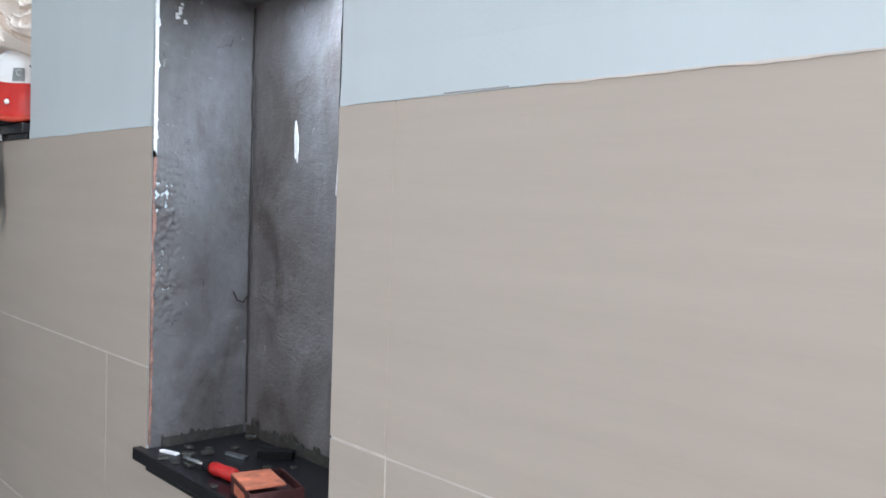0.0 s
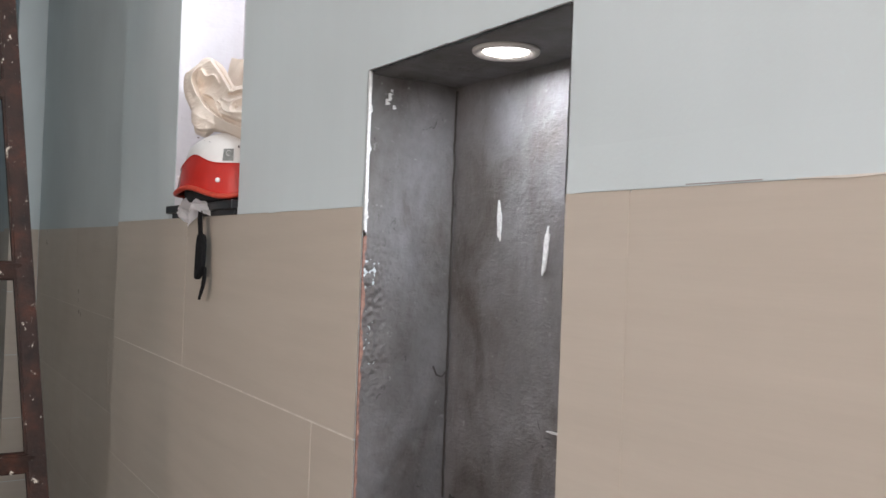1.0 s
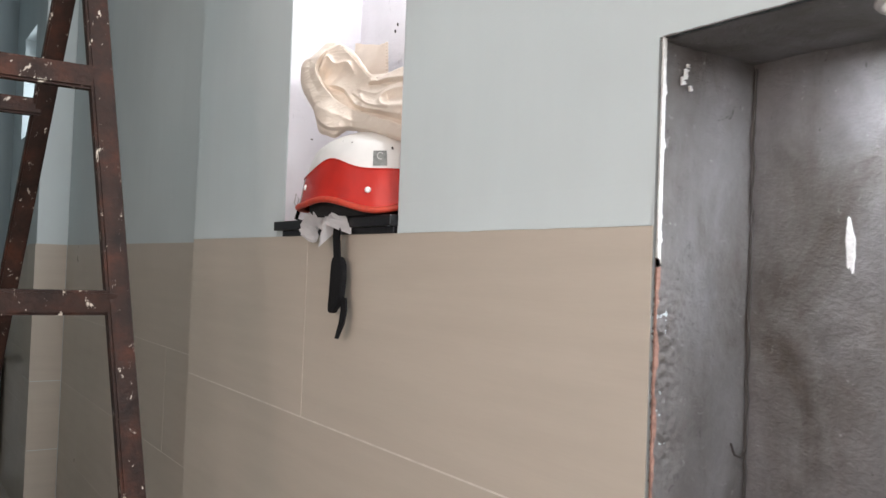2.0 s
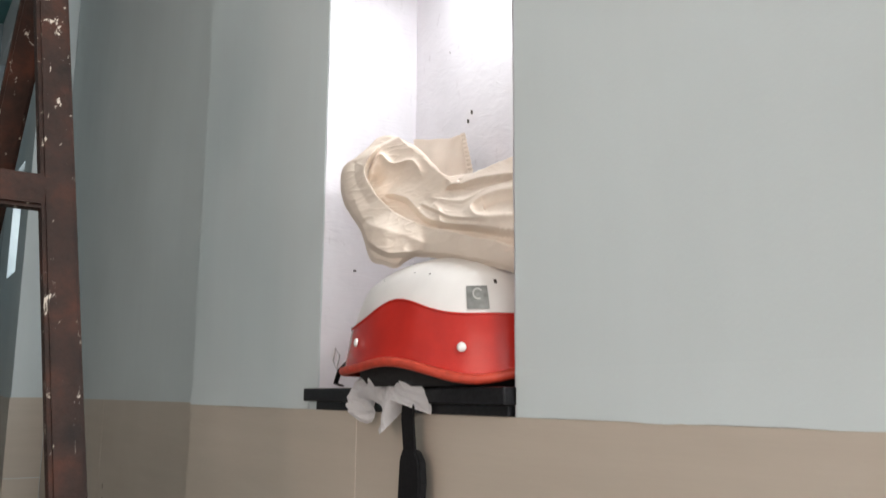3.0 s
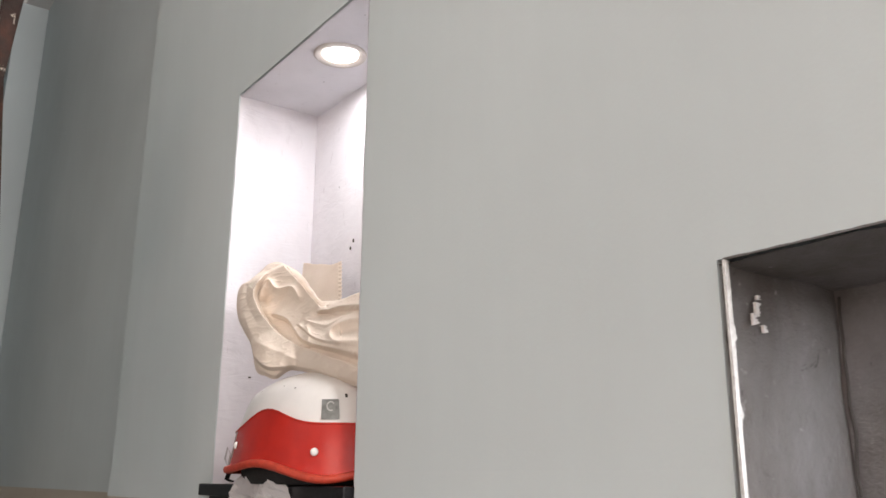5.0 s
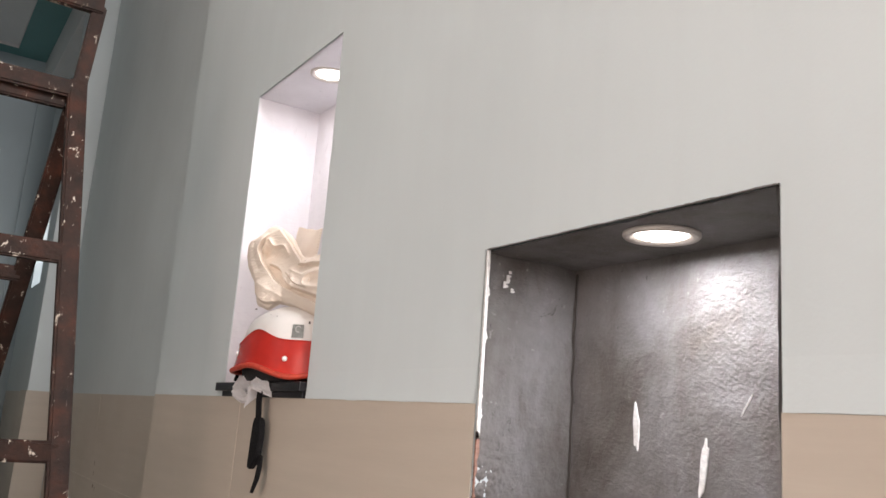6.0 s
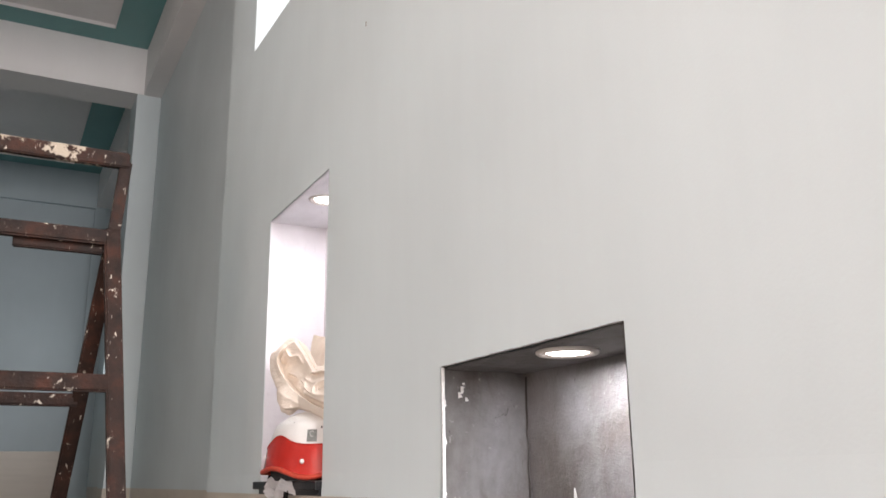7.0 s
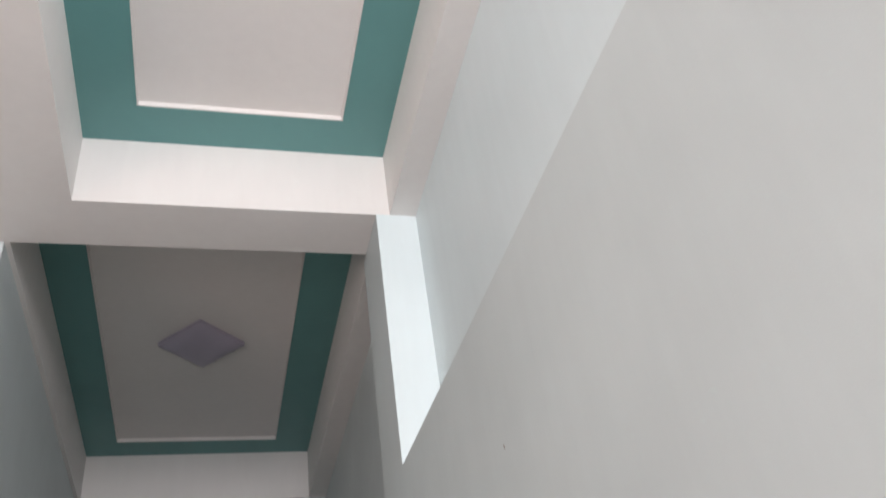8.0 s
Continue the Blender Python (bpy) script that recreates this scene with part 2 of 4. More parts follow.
def rough_sheet(bm, corner, u, v, normal, nu, nv, amp, freq, seed=0.0, crumb=False):
    """A sheet of plaster from corner along u and v, uneven along its normal."""
    corner, u, v, normal = Vector(corner), Vector(u), Vector(v), Vector(normal)
    rows = []
    for i in range(nu + 1):
        row = []
        for j in range(nv + 1):
            p = corner + u * (i / nu) + v * (j / nv)
            h = noise.fractal(p * freq + Vector((seed, 0, 0)), 0.9, 2.1, 4)
            if crumb:
                near = math.exp(-((p.x - 0.446) / 0.020) ** 2) * (math.exp(-((p.z - 1.405) / 0.045) ** 2) + 0.6 * math.exp(-((p.z - 1.31) / 0.06) ** 2))
                h += 3.2 * near * noise.fractal(p * 210, 0.7, 2.0, 4)
            row.append(bm.verts.new(p + normal * amp * h))
        rows.append(row)
    for i in range(nu):
        for j in range(nv):
            bm.faces.new((rows[i][j], rows[i + 1][j], rows[i + 1][j + 1], rows[i][j + 1]))


def bar(bm, p0, p1, w, d, up=(0, 0, 1)):
    """A squared bar from p0 to p1, w wide and d deep."""
    p0, p1 = Vector(p0), Vector(p1)
    a = (p1 - p0).normalized()
    s = a.cross(Vector(up)).normalized()
    t = s.cross(a)
    ring = [[bm.verts.new(p + s * (w / 2 * i) + t * (d / 2 * j)) for i, j in ((-1, -1), (1, -1), (1, 1), (-1, 1))] for p in (p0, p1)]
    for i in range(4):
        bm.faces.new((ring[0][i], ring[0][(i + 1) % 4], ring[1][(i + 1) % 4], ring[1][i]))
    bm.faces.new(ring[0]), bm.faces.new(ring[1])
    return bm


def beveled(bm, offset, segments=2):
    bmesh.ops.bevel(bm, geom=bm.edges[:], offset=offset, segments=segments, affect="EDGES")
    return bm


def lathe(profile, n=40):
    """A turned form from (radius, height) pairs."""
    bm = bmesh.new()
    rings = [[bm.verts.new((r * math.cos(k * math.tau / n), r * math.sin(k * math.tau / n), z)) for k in range(n)] for r, z in profile]
    for a, b in zip(rings, rings[1:]):
        for k in range(n):
            bm.faces.new((a[k], a[(k + 1) % n], b[(k + 1) % n], b[k]))
    for ring in (rings[0], rings[-1]):
        if ring[0].co.xy.length > 1e-4:
            bm.faces.new(ring)
    bmesh.ops.remove_doubles(bm, verts=bm.verts[:], dist=1e-6)
    return bm


# ---- the place: sizes ----
WALL, BACK, RECESS, ROOM = 0.43, 0.568, 0.54, 0.56          # faces of the niche wall, its niches, the set-back wall, the rear room
SOFFIT, DADO = 3.587, 1.5
PIER = (2.115, 2.385)                             # the first beam and its pier
PILLAR = (4.535, 4.76)
BEAM = (2.115, 2.335)                            # the second beam and its pillar
NICHE_1 = (0.632, 1.023, 1.085, 1.676)             # y0, y1, z0, z1
NICHE_2 = (1.487, 1.884, 1.50, 2.124)
LEDGE = 2.681
SOUTH, LEFT, BAY_LEFT, END = -1.6, -2.5, -0.755, 6.76


def inside(y, z, r):
    return r[0] < y < r[1] and r[2] < z < r[3]


# ---- walls ----
def slope_ledge(bm):
    """The high ledge falls a little towards the front of the room."""
    for v in bm.verts:
        if abs(v.co.z - LEDGE) < 0.004 and v.co.y < PIER[0] + 0.004:
            v.co.z -= 0.038 * (PIER[0] - v.co.y)


def niche_wall():
    def depth(y, z):
        if inside(y, z, NICHE_1) or inside(y, z, NICHE_2) or (y < PIER[0] and z > LEDGE):
            return BACK + 0.004
        return WALL
    bm = relief(bmesh.new(), [SOUTH, *NICHE_1[:2], *NICHE_2[:2], *PIER], [0, *NICHE_1[2:], *NICHE_2[2:], LEDGE, SOFFIT], depth, lambda u, v, d: (d, u, v), 0.85)
    slope_ledge(bm)
    return structure("wall_east", bm, M_WALL, "pale blue painted wall with beige tiled dado and two niches", "wall")


wall_east = niche_wall()


def set_back_wall():
    slit = (5.92, 6.37, 2.17, 2.80)
    bm = relief(bmesh.new(), [PIER[1], PILLAR[1], *slit[:2], END], [0, *slit[2:], 3.95],
                lambda y, z: None if inside(y, z, slit) else RECESS if y < PILLAR[1] else ROOM, lambda u, v, d: (d, u, v), 0.85)
    return structure("wall_recess", bm, M_WALL, "set-back pale blue wall with beige tiled dado and slit window", "wall")


wall_recess = set_back_wall()
pillar = structure("pillar", block(0.413, RECESS, *PILLAR, 0, SOFFIT, 0.004), M_WALL, "pale blue pillar with glossy beige tiled foot", "pillar")
pillar_left = structure("pillar_left", block(BAY_LEFT, -0.725, *PILLAR, 0, SOFFIT, 0.004), M_WALL, "pale blue pillar beside the passage", "pillar")
structure("wall_passage", block(BAY_LEFT - 0.2, BAY_LEFT, PIER[1] + 0.2, END, 0, 3.95), M_WALL, "pale blue passage wall", "wall")
structure("wall_pier", block(LEFT, BAY_LEFT, BEAM[1] + 0.002, PIER[1] + 0.2, 0, 3.95), M_WALL, "pale blue wall beside the passage", "wall")


# Unseen wall added to close the room; its opening lets the side fill in.
def west_wall():
    gap = (-1.25, 0.55, 0.45, 2.75)
    bm = relief(bmesh.new(), [SOUTH - 0.2, *gap[:2], PIER[1] + 0.2], [0, *gap[2:], 3.95], lambda y, z: None if inside(y, z, gap) else LEFT, lambda u, v, d: (d, u, v), LEFT - 0.2)
    return structure("wall_west", bm, M_WALL, "unseen pale blue side wall, added with an opening for the warm fill", "wall")


west_wall()


# Unseen wall; its high opening is added to let the high fill in.
def south_wall():
    gap, high = (-2.2, 0.2, 0.6, 2.8), (0.05, 0.55, 2.74, 3.5)
    bm = relief(bmesh.new(), [LEFT, *gap[:2], *high[:2], 0.85], [0, *gap[2:], *high[2:], 3.95],
                lambda x, z: None if inside(x, z, gap) or inside(x, z, high) else SOUTH, lambda u, v, d: (u, d, v), SOUTH - 0.2)
    return structure("wall_south", bm, M_WALL, "unseen pale blue front wall with a wide opening and an added high one", "wall")


south_wall()


def end_wall():
    inset = (-0.62, 0.44, 0.0, 3.58)
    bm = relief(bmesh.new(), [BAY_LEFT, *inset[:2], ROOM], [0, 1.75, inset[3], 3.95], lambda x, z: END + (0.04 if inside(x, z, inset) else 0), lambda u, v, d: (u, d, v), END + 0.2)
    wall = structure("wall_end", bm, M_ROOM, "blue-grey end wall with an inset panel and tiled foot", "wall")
    for i in range(2):
        part("wall_tile", block(-0.618 + i * 0.53, -0.092 + i * 0.53, END + 0.028, END + 0.04, 0.002, 1.748, 0.002), M_TILE, wall)
    return wall


end_wall()
structure("floor", block(LEFT - 0.2, 0.85, SOUTH - 0.2, END + 0.2, -0.1, 0.0), M_GROUT, "pale polished tile floor", "floor")
structure("ground", block(-40, 40, -60, 60, -0.5, -0.3), M_FLOOR, "pale paved ground outside", "ground")

# ---- beams and ceilings ----
structure("beam_front", block(LEFT, 0.85, *BEAM, SOFFIT, 3.95), M_WHITE, "white painted cross beam", "beam")
structure("beam_rear", block(BAY_LEFT, 0.85, *PILLAR, SOFFIT, 3.95), M_WHITE, "white painted cross beam over the passage", "beam")
structure("beam_side", block(0.478, 0.85, SOUTH, PIER[0], SOFFIT, 3.95), M_WHITE, "white painted beam along the wall", "beam")
structure("beam_side_rear", block(0.447, RECESS, BEAM[1], PILLAR[0], SOFFIT, 3.95), M_WHITE, "white painted beam along the set-back wall", "beam")
structure("beam_west", block(LEFT, -0.530, SOUTH, PIER[0], SOFFIT, 3.95), M_WHITE, "wide white painted ceiling border", "beam")
structure("trim_passage", block(BAY_LEFT, -0.738, BEAM[1], PILLAR[0], SOFFIT, 3.95), M_WHITE, "narrow white ceiling border", "trim")


def coffer(name, x0, x1, y0, y1, z, inner, step=0.02):
    """A teal ceiling border round a raised white field."""
    a0, a1, b0, b1 = inner
    ring = relief(bmesh.new(), [x0, a0, a1, x1], [y0, b0, b1, y1], lambda x, y: None if a0 < x < a1 and b0 < y < b1 else z, lambda u, v, d: (u, v, d), z + step)
    top = structure(name, block(x0, x1, y0, y1, z + step, 4.05), M_WHITE, "white ceiling field with a teal border", "ceiling")
    structure("trim_ceiling", ring, M_TEAL, "teal painted ceiling border", "trim")
    lip = bmesh.new()
    for q in ((a0, a1, b1 - 0.005, b1 - 0.001), (a0, a1, b0 + 0.001, b0 + 0.005)):
        box(lip, *q, z + 0.001, z + step)
    box(lip, a0 + 0.001, a0 + 0.005, b0 + 0.006, b1 - 0.006, z + 0.001, z + step)
    box(lip, a1 - 0.005, a1 - 0.001, b0 + 0.006, b1 - 0.006, z + 0.001, z + step)
    structure("trim_field", lip, M_WHITE, "white edge of the ceiling field", "trim")
    return top


coffer("ceiling_front", -0.530, 0.480, -0.9, PIER[0], 3.862, (-0.354, 0.312, -0.72, 1.955))
structure("ceiling_south", block(-0.530, 0.478, SOUTH, -0.9, SOFFIT, 4.05), M_WHITE, "white ceiling", "ceiling")
coffer("ceiling_middle", -0.738, 0.447, BEAM[1], PILLAR[0], 3.862, (-0.573, 0.257, 2.48, 4.375))
coffer("ceiling_rear", BAY_LEFT, 0.446, PILLAR[1], END, 3.862, (-0.57, 0.248, 4.90, 6.62))
structure("beam_side_room", block(0.446, ROOM, PILLAR[1], END, SOFFIT, 3.95), M_WHITE, "white painted beam in the rear room", "beam")
structure("roof", block(LEFT - 0.2, 0.85, SOUTH - 0.2, END + 0.2, 4.05, 4.2), M_WHITE, "roof slab above the rooms", "roof")


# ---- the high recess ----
# Added sheet whose lighter colour stands in for light falling into the recess.
def ledge_light_sheet():
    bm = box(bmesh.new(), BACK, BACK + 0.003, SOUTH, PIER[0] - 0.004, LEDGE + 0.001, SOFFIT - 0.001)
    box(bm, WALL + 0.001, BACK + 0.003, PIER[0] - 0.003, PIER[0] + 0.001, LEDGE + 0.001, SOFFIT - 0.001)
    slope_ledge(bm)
    return part("recess_light_sheet", bm, M_LEDGE_LIT, wall_east, "thin sheet over the high recess with its extra light in the colour")


ledge_light_sheet()


# ---- niche linings ----
def lining(name, r, mat, amp, freq, label):
    y0, y1, z0, z1 = r
    bm = bmesh.new()
    f = WALL + 0.001
    rough_sheet(bm, (BACK, y0, z0), (0, y1 - y0, 0), (0, 0, z1 - z0), (-1, 0, 0), 60, 90, amp, freq)
    rough_sheet(bm, (f, y1 - 0.003, z0), (BACK - f, 0, 0), (0, 0, z1 - z0), (0, -1, 0), 64, 240, amp, freq, 5, mat is M_CONCRETE)
    rough_sheet(bm, (f, y0 + 0.003, z0), (BACK - f, 0, 0), (0, 0, z1 - z0), (0, 1, 0), 28, 90, amp, freq, 9)
    rough_sheet(bm, (f, y0, z1 - 0.003), (BACK - f, 0, 0), (0, y1 - y0, 0), (0, 0, -1), 28, 60, amp, freq, 13)
    return part(name, bm, mat, wall_east, label, True)


lining("niche_lining", NICHE_1, M_CONCRETE, 0.0022, 22, "bare grey cement lining, stained and uneven")
lining("niche_lining", NICHE_2, M_PLASTER, 0.0012, 16, "white plastered lining")


def shelf(y0, y1, z, label):
    s = thing("niche_shelf", ((WALL + BACK) / 2, (y0 + y1) / 2, z - 0.024), label, "shelf")
    w, d = (y1 - y0) / 2, (BACK - WALL) / 2
    part("slab", block(-d - 0.012, d, -w, w, 0.008, 0.024, 0.002), M_GRANITE, s)
    part("bedding", block(-d - 0.004, d, -w + 0.004, w - 0.022, -0.002, 0.008, 0.001), M_GRANITE, s)
    return s


shelf(0.634, 1.04, 1.097, "black granite shelf slab in the cement niche")
shelf(1.489, 1.900, 1.526, "black granite shelf slab in the white niche")


def downlight(place, label):
    t = thing("downlight", place, label, "downlight", "niche downlights")
    part("rim", lathe([(0.0380, 0.0), (0.0380, -0.003), (0.036, -0.005), (0.033, -0.005), (0.0265, -0.002), (0.0265, 0.0)]), M_CHROME, t, "", True)
    part("diffuser", lathe([(0.0, -0.0035), (0.022, -0.0035), (0.026, -0.002), (0.026, 0.0), (0.0, 0.0)]), M_LED, t, "glowing white diffuser", True)
    return t


downlight((0.489, 0.808, 1.673), "round recessed LED downlight, lit, in the cement niche")
downlight((0.490, 1.666, 2.123), "round recessed LED downlight, lit, in the white niche")


def ceiling_panel():
    t = thing("ceiling_light", (-0.145, 3.40, 3.882), "square opal ceiling light, unlit, set diamond-wise", "ceiling light")
    bm = bmesh.new()
    n = 14
    g = [[None] * (n + 1) for _ in range(n + 1)]
    for i in range(n + 1):
        for j in range(n + 1):
            u, v = i / n * 2 - 1, j / n * 2 - 1
            g[i][j] = bm.verts.new((0.135 * u, 0.135 * v, -0.022 - 0.020 * (1 - u ** 4) * (1 - v ** 4)))
    for i in range(n):
        for j in range(n):
            bm.faces.new((g[i][j], g[i + 1][j], g[i + 1][j + 1], g[i][j + 1]))
    part("diffuser", bm, M_LIGHT_OFF, t, "", True)
    part("body", block(-0.135, 0.135, -0.135, 0.135, -0.022, 0.0, 0.004), M_LIGHT_OFF, t)
    for k in (-1, 1):
        part("clip", block(0.136, 0.142, 0.06 * k - 0.008, 0.06 * k + 0.008, -0.020, -0.006, 0.001), M_STEEL, t, "small metal clip")
    t.rotation_euler = (0, 0, radians(43))
    return t


ceiling_panel()


# ---- ladder ----
def ladder():
    t = thing("step_ladder", (-0.080, 1.924, 0.0), "brown steel step ladder spattered with cream paint", "ladder")

    def front(side, z):
        return Vector((side * (0.165 + 0.072 * (2.05 - z)), -0.20 * (2.05 - z), z))

    def rear(side, z):
        return Vector((side * (0.170 - 0.07 * (2.05 - z)), 0.03 + 0.50 * (2.05 - z), z))
    for s in (-1, 1):
        part("stile", beveled(bar(bmesh.new(), front(s, 0.0), front(s, 2.07), 0.034, 0.028, (0, 1, 0)), 0.004), M_LADDER, t)
        part("rear_stile", beveled(bar(bmesh.new(), rear(s, 0.0), rear(s, 2.03), 0.034, 0.026, (0, 1, 0)), 0.004), M_LADDER, t)
        part("top_post", beveled(bar(bmesh.new(), (s * 0.165, 0.0, 2.03), (s * 0.182, 0.012, 2.236), 0.026, 0.022, (0, 1, 0)), 0.003), M_LADDER, t)
    part("top_rail", beveled(bar(bmesh.new(), (-0.190, 0.005, 2.236), (0.188, 0.005, 2.236), 0.022, 0.036), 0.003), M_LADDER_TOP, t, "top rail thick with cream paint")
    for z in (2.05, 1.725, 1.385, 1.045, 0.70, 0.36):
        a, b = front(-1, z), front(1, z)
        part("rung", beveled(bar(bmesh.new(), a, b, 0.026, 0.036 if z < 2 else 0.034), 0.004), M_LADDER, t)
    part("hinge_plate", beveled(bar(bmesh.new(), (-0.03, 0.016, 2.026), (0.15, 0.016, 2.026), 0.02, 0.022), 0.003), M_LADDER, t)
    for z in (1.712, 1.36, 1.0, 0.6):
        part("rear_rung", beveled(bar(bmesh.new(), rear(-1, z), rear(1, z), 0.024, 0.03), 0.004), M_LADDER, t)
    return t


ladder()


# ---- helmet on the white niche's shelf ----
def ellipse_point(a, e, grow=0.0):
    """A point of the helmet's dome at azimuth a and height angle e."""
    rx, ry, rz = 0.094 + grow, 0.148 + grow, 0.140 + grow
    squash = 1 - 0.05 * math.cos(e) * math.cos(a * 2)
    up = math.sin(e)
    if up > 0.56:
        up = 0.56 + 0.5 * (up - 0.56)            # the crown is flatter than the sides
    return Vector((rx * math.cos(a) * math.cos(e) * squash, ry * math.sin(a) * math.cos(e), 0.028 + rz * up))


def dome(n, k, low, high, grow):
    """A band of the dome between the height angles low(a) and high(a); grow(s) lifts it."""
    bm = bmesh.new()
    rows = [[bm.verts.new(ellipse_point(i * math.tau / n, low(i * math.tau / n) + (high(i * math.tau / n) - low(i * math.tau / n)) * j / k, grow(j / k)))
             for i in range(n)] for j in range(k + 1)]
    for a, b in zip(rows, rows[1:]):
        for i in range(n):
            bm.faces.new((a[i], a[(i + 1) % n], b[(i + 1) % n], b[i]))
    return bm


def tube(points, r, n=8, closed=False):
    bm = bmesh.new()
    pts = [Vector(p) for p in points]
    rings = []
    for i, p in enumerate(pts):
        a = pts[(i + 1) % len(pts)] if closed or i < len(pts) - 1 else p
        b = pts[i - 1] if closed or i else p
        d = (a - b).normalized()
        s = d.cross(Vector((0.13, 0.21, 0.97))).normalized()
        t = d.cross(s)
        rings.append([bm.verts.new(p + (s * math.cos(k * math.tau / n) + t * math.sin(k * math.tau / n)) * r) for k in range(n)])
    for i in range(len(rings) if closed else len(rings) - 1):
        a, b = rings[i], rings[(i + 1) % len(rings)]
        for k in range(n):
            bm.faces.new((a[k], a[(k + 1) % n], b[(k + 1) % n], b[k]))
    if not closed:
        bm.faces.new(rings[0]), bm.faces.new(rings[-1])
    return bm


def strip(points, widths, thick, across=(0, 1, 0)):
    """A flat strap through points, with a width at each."""
    bm = bmesh.new()
    pts, c = [Vector(p) for p in points], Vector(across)
    rings = []
    for i, p in enumerate(pts):
        d = (pts[min(i + 1, len(pts) - 1)] - pts[max(i - 1, 0)]).normalized()
        nrm = d.cross(c).normalized()
        w = widths[i] / 2
        rings.append([bm.verts.new(p + c * (w * u) + nrm * (thick / 2 * v)) for u, v in ((-1, -1), (1, -1), (1, 1), (-1, 1))])
    for a, b in zip(rings, rings[1:]):
        for k in range(4):
            bm.faces.new((a[k], a[(k + 1) % 4], b[(k + 1) % 4], b[k]))
    bm.faces.new(rings[0]), bm.faces.new(rings[-1])
    return bm


HELMET = Vector((0.477, 1.654, 1.527))


def surface_patch(a0, a1, e0, e1, grow, n=8):
    bm = bmesh.new()
    g = [[bm.verts.new(ellipse_point(a0 + (a1 - a0) * i / n, e0 + (e1 - e0) * j / n, grow)) for j in range(n + 1)] for i in range(n + 1)]
    for i in range(n):
        for j in range(n):
            bm.faces.new((g[i][j], g[i + 1][j], g[i + 1][j + 1], g[i][j + 1]))
    return bm


def helmet():
    t = thing("helmet", HELMET, "white half helmet with a red visor band, on the black shelf", "helmet")
    band_low = lambda a: -0.075 + 0.045 * math.exp(-((a - 3.32) / 0.34) ** 2) - 0.075 * math.exp(-((a - 4.08) / 0.38) ** 2)
    band_top = lambda a: 0.245 + 0.165 * math.exp(-((a - 3.31) / 0.40) ** 2) + 0.02 * math.exp(-((a - 4.3) / 0.5) ** 2)
    part("shell", dome(72, 22, lambda a: 0.02, lambda a: math.pi / 2 - 0.001, lambda s: 0.0), M_SHELL, t, "glossy white shell", True)
    band = part("visor_band", dome(72, 12, band_low, band_top, lambda s: 0.003 + 0.006 * (1 - s) ** 3), M_RED, t, "glossy red band with a wavy edge", True)
    n = 72
    edge = [ellipse_point(i * math.tau / n, band_low(i * math.tau / n), 0.009) for i in range(n)]
    part("rim", tube(edge, 0.0048, 8, True), M_RIM, band, "rounded orange-red rim", True)
    top = [ellipse_point(i * math.tau / n, band_top(i * math.tau / n), 0.0032) for i in range(n)]
    part("piping", tube(top, 0.0012, 6, True), M_RED, band, "", True)
    part("liner", lathe([(0.0, 0.0), (0.080, 0.0), (0.088, 0.010), (0.090, 0.030), (0.0, 0.032)]), M_LINER, t, "black padded lining", True).scale = (0.93, 1.58, 1)
    for a, e in ((3.975, 0.047), (2.835, 0.12), (5.35, 0.1), (0.9, 0.2)):
        p = ellipse_point(a, e, 0.0055)
        q = ellipse_point(a, e, 0.03)
        rivet = part("rivet", lathe([(0.0045, 0.0), (0.0045, 0.0015), (0.003, 0.0028), (0.0, 0.0032)], 18), M_RIVET, band, "", True)
        rivet.location = p
        rivet.rotation_mode = "QUATERNION"
        rivet.rotation_quaternion = (q - p).to_track_quat("Z", "Y")
    sticker = part("sticker", surface_patch(4.02, 4.22, 0.305, 0.480, 0.0014), M_STICKER, t, "worn grey foil sticker", True)
    mark = bmesh.new()
    g = []
    for i in range(15):
        u = 0.6 + i / 14 * 4.6
        g.append([mark.verts.new(ellipse_point(4.125 + 0.050 * math.cos(u) * f, 0.415 + 0.045 * math.sin(u) * f, 0.0022)) for f in (0.72, 1.0)])
    for a, b in zip(g, g[1:]):
        mark.faces.new((a[0], a[1], b[1], b[0]))
    part("print", mark, M_STICKER_MARK, sticker, "pale curved print")
    for a, e, d in ((3.62, 0.62, 0.0018), (4.30, 0.50, 0.0025), (3.40, 0.70, 0.0014), (2.9, 0.66, 0.0015)):
        part("chip", surface_patch(a, a + d / 0.08, e, e + d / 0.07, 0.0006, 2), M_DARK, t, "small dark chip in the shell")
    # chin strap over the shelf's edge, with its buckle and tail
    x, y, z = HELMET
    def rel(*p):
        return Vector(p) - HELMET
    strap = part("chin_strap", strip([rel(0.455, 1.634, 1.545), rel(0.425, 1.634, 1.533), rel(0.411, 1.633, 1.524), rel(0.409, 1.632, 1.495), rel(0.412, 1.631, 1.455)],
                                     [0.021] * 5, 0.0026), M_BLACK, t, "black webbing chin strap")
    buckle = strip([rel(0.413, 1.630, 1.466), rel(0.412, 1.627, 1.456), rel(0.411, 1.625, 1.435), rel(0.411, 1.628, 1.405), rel(0.412, 1.636, 1.392), rel(0.412, 1.643, 1.380)],
                   [0.022, 0.036, 0.040, 0.038, 0.030, 0.014], 0.010)
    part("buckle", beveled(buckle, 0.002), M_BLACK, strap, "black plastic buckle")
    part("strap_tail", strip([rel(0.415, 1.613, 1.405), rel(0.414, 1.608, 1.385), rel(0.412, 1.610, 1.366), rel(0.409, 1.619, 1.343)], [0.018, 0.018, 0.016, 0.009], 0.0026), M_BLACK, strap)
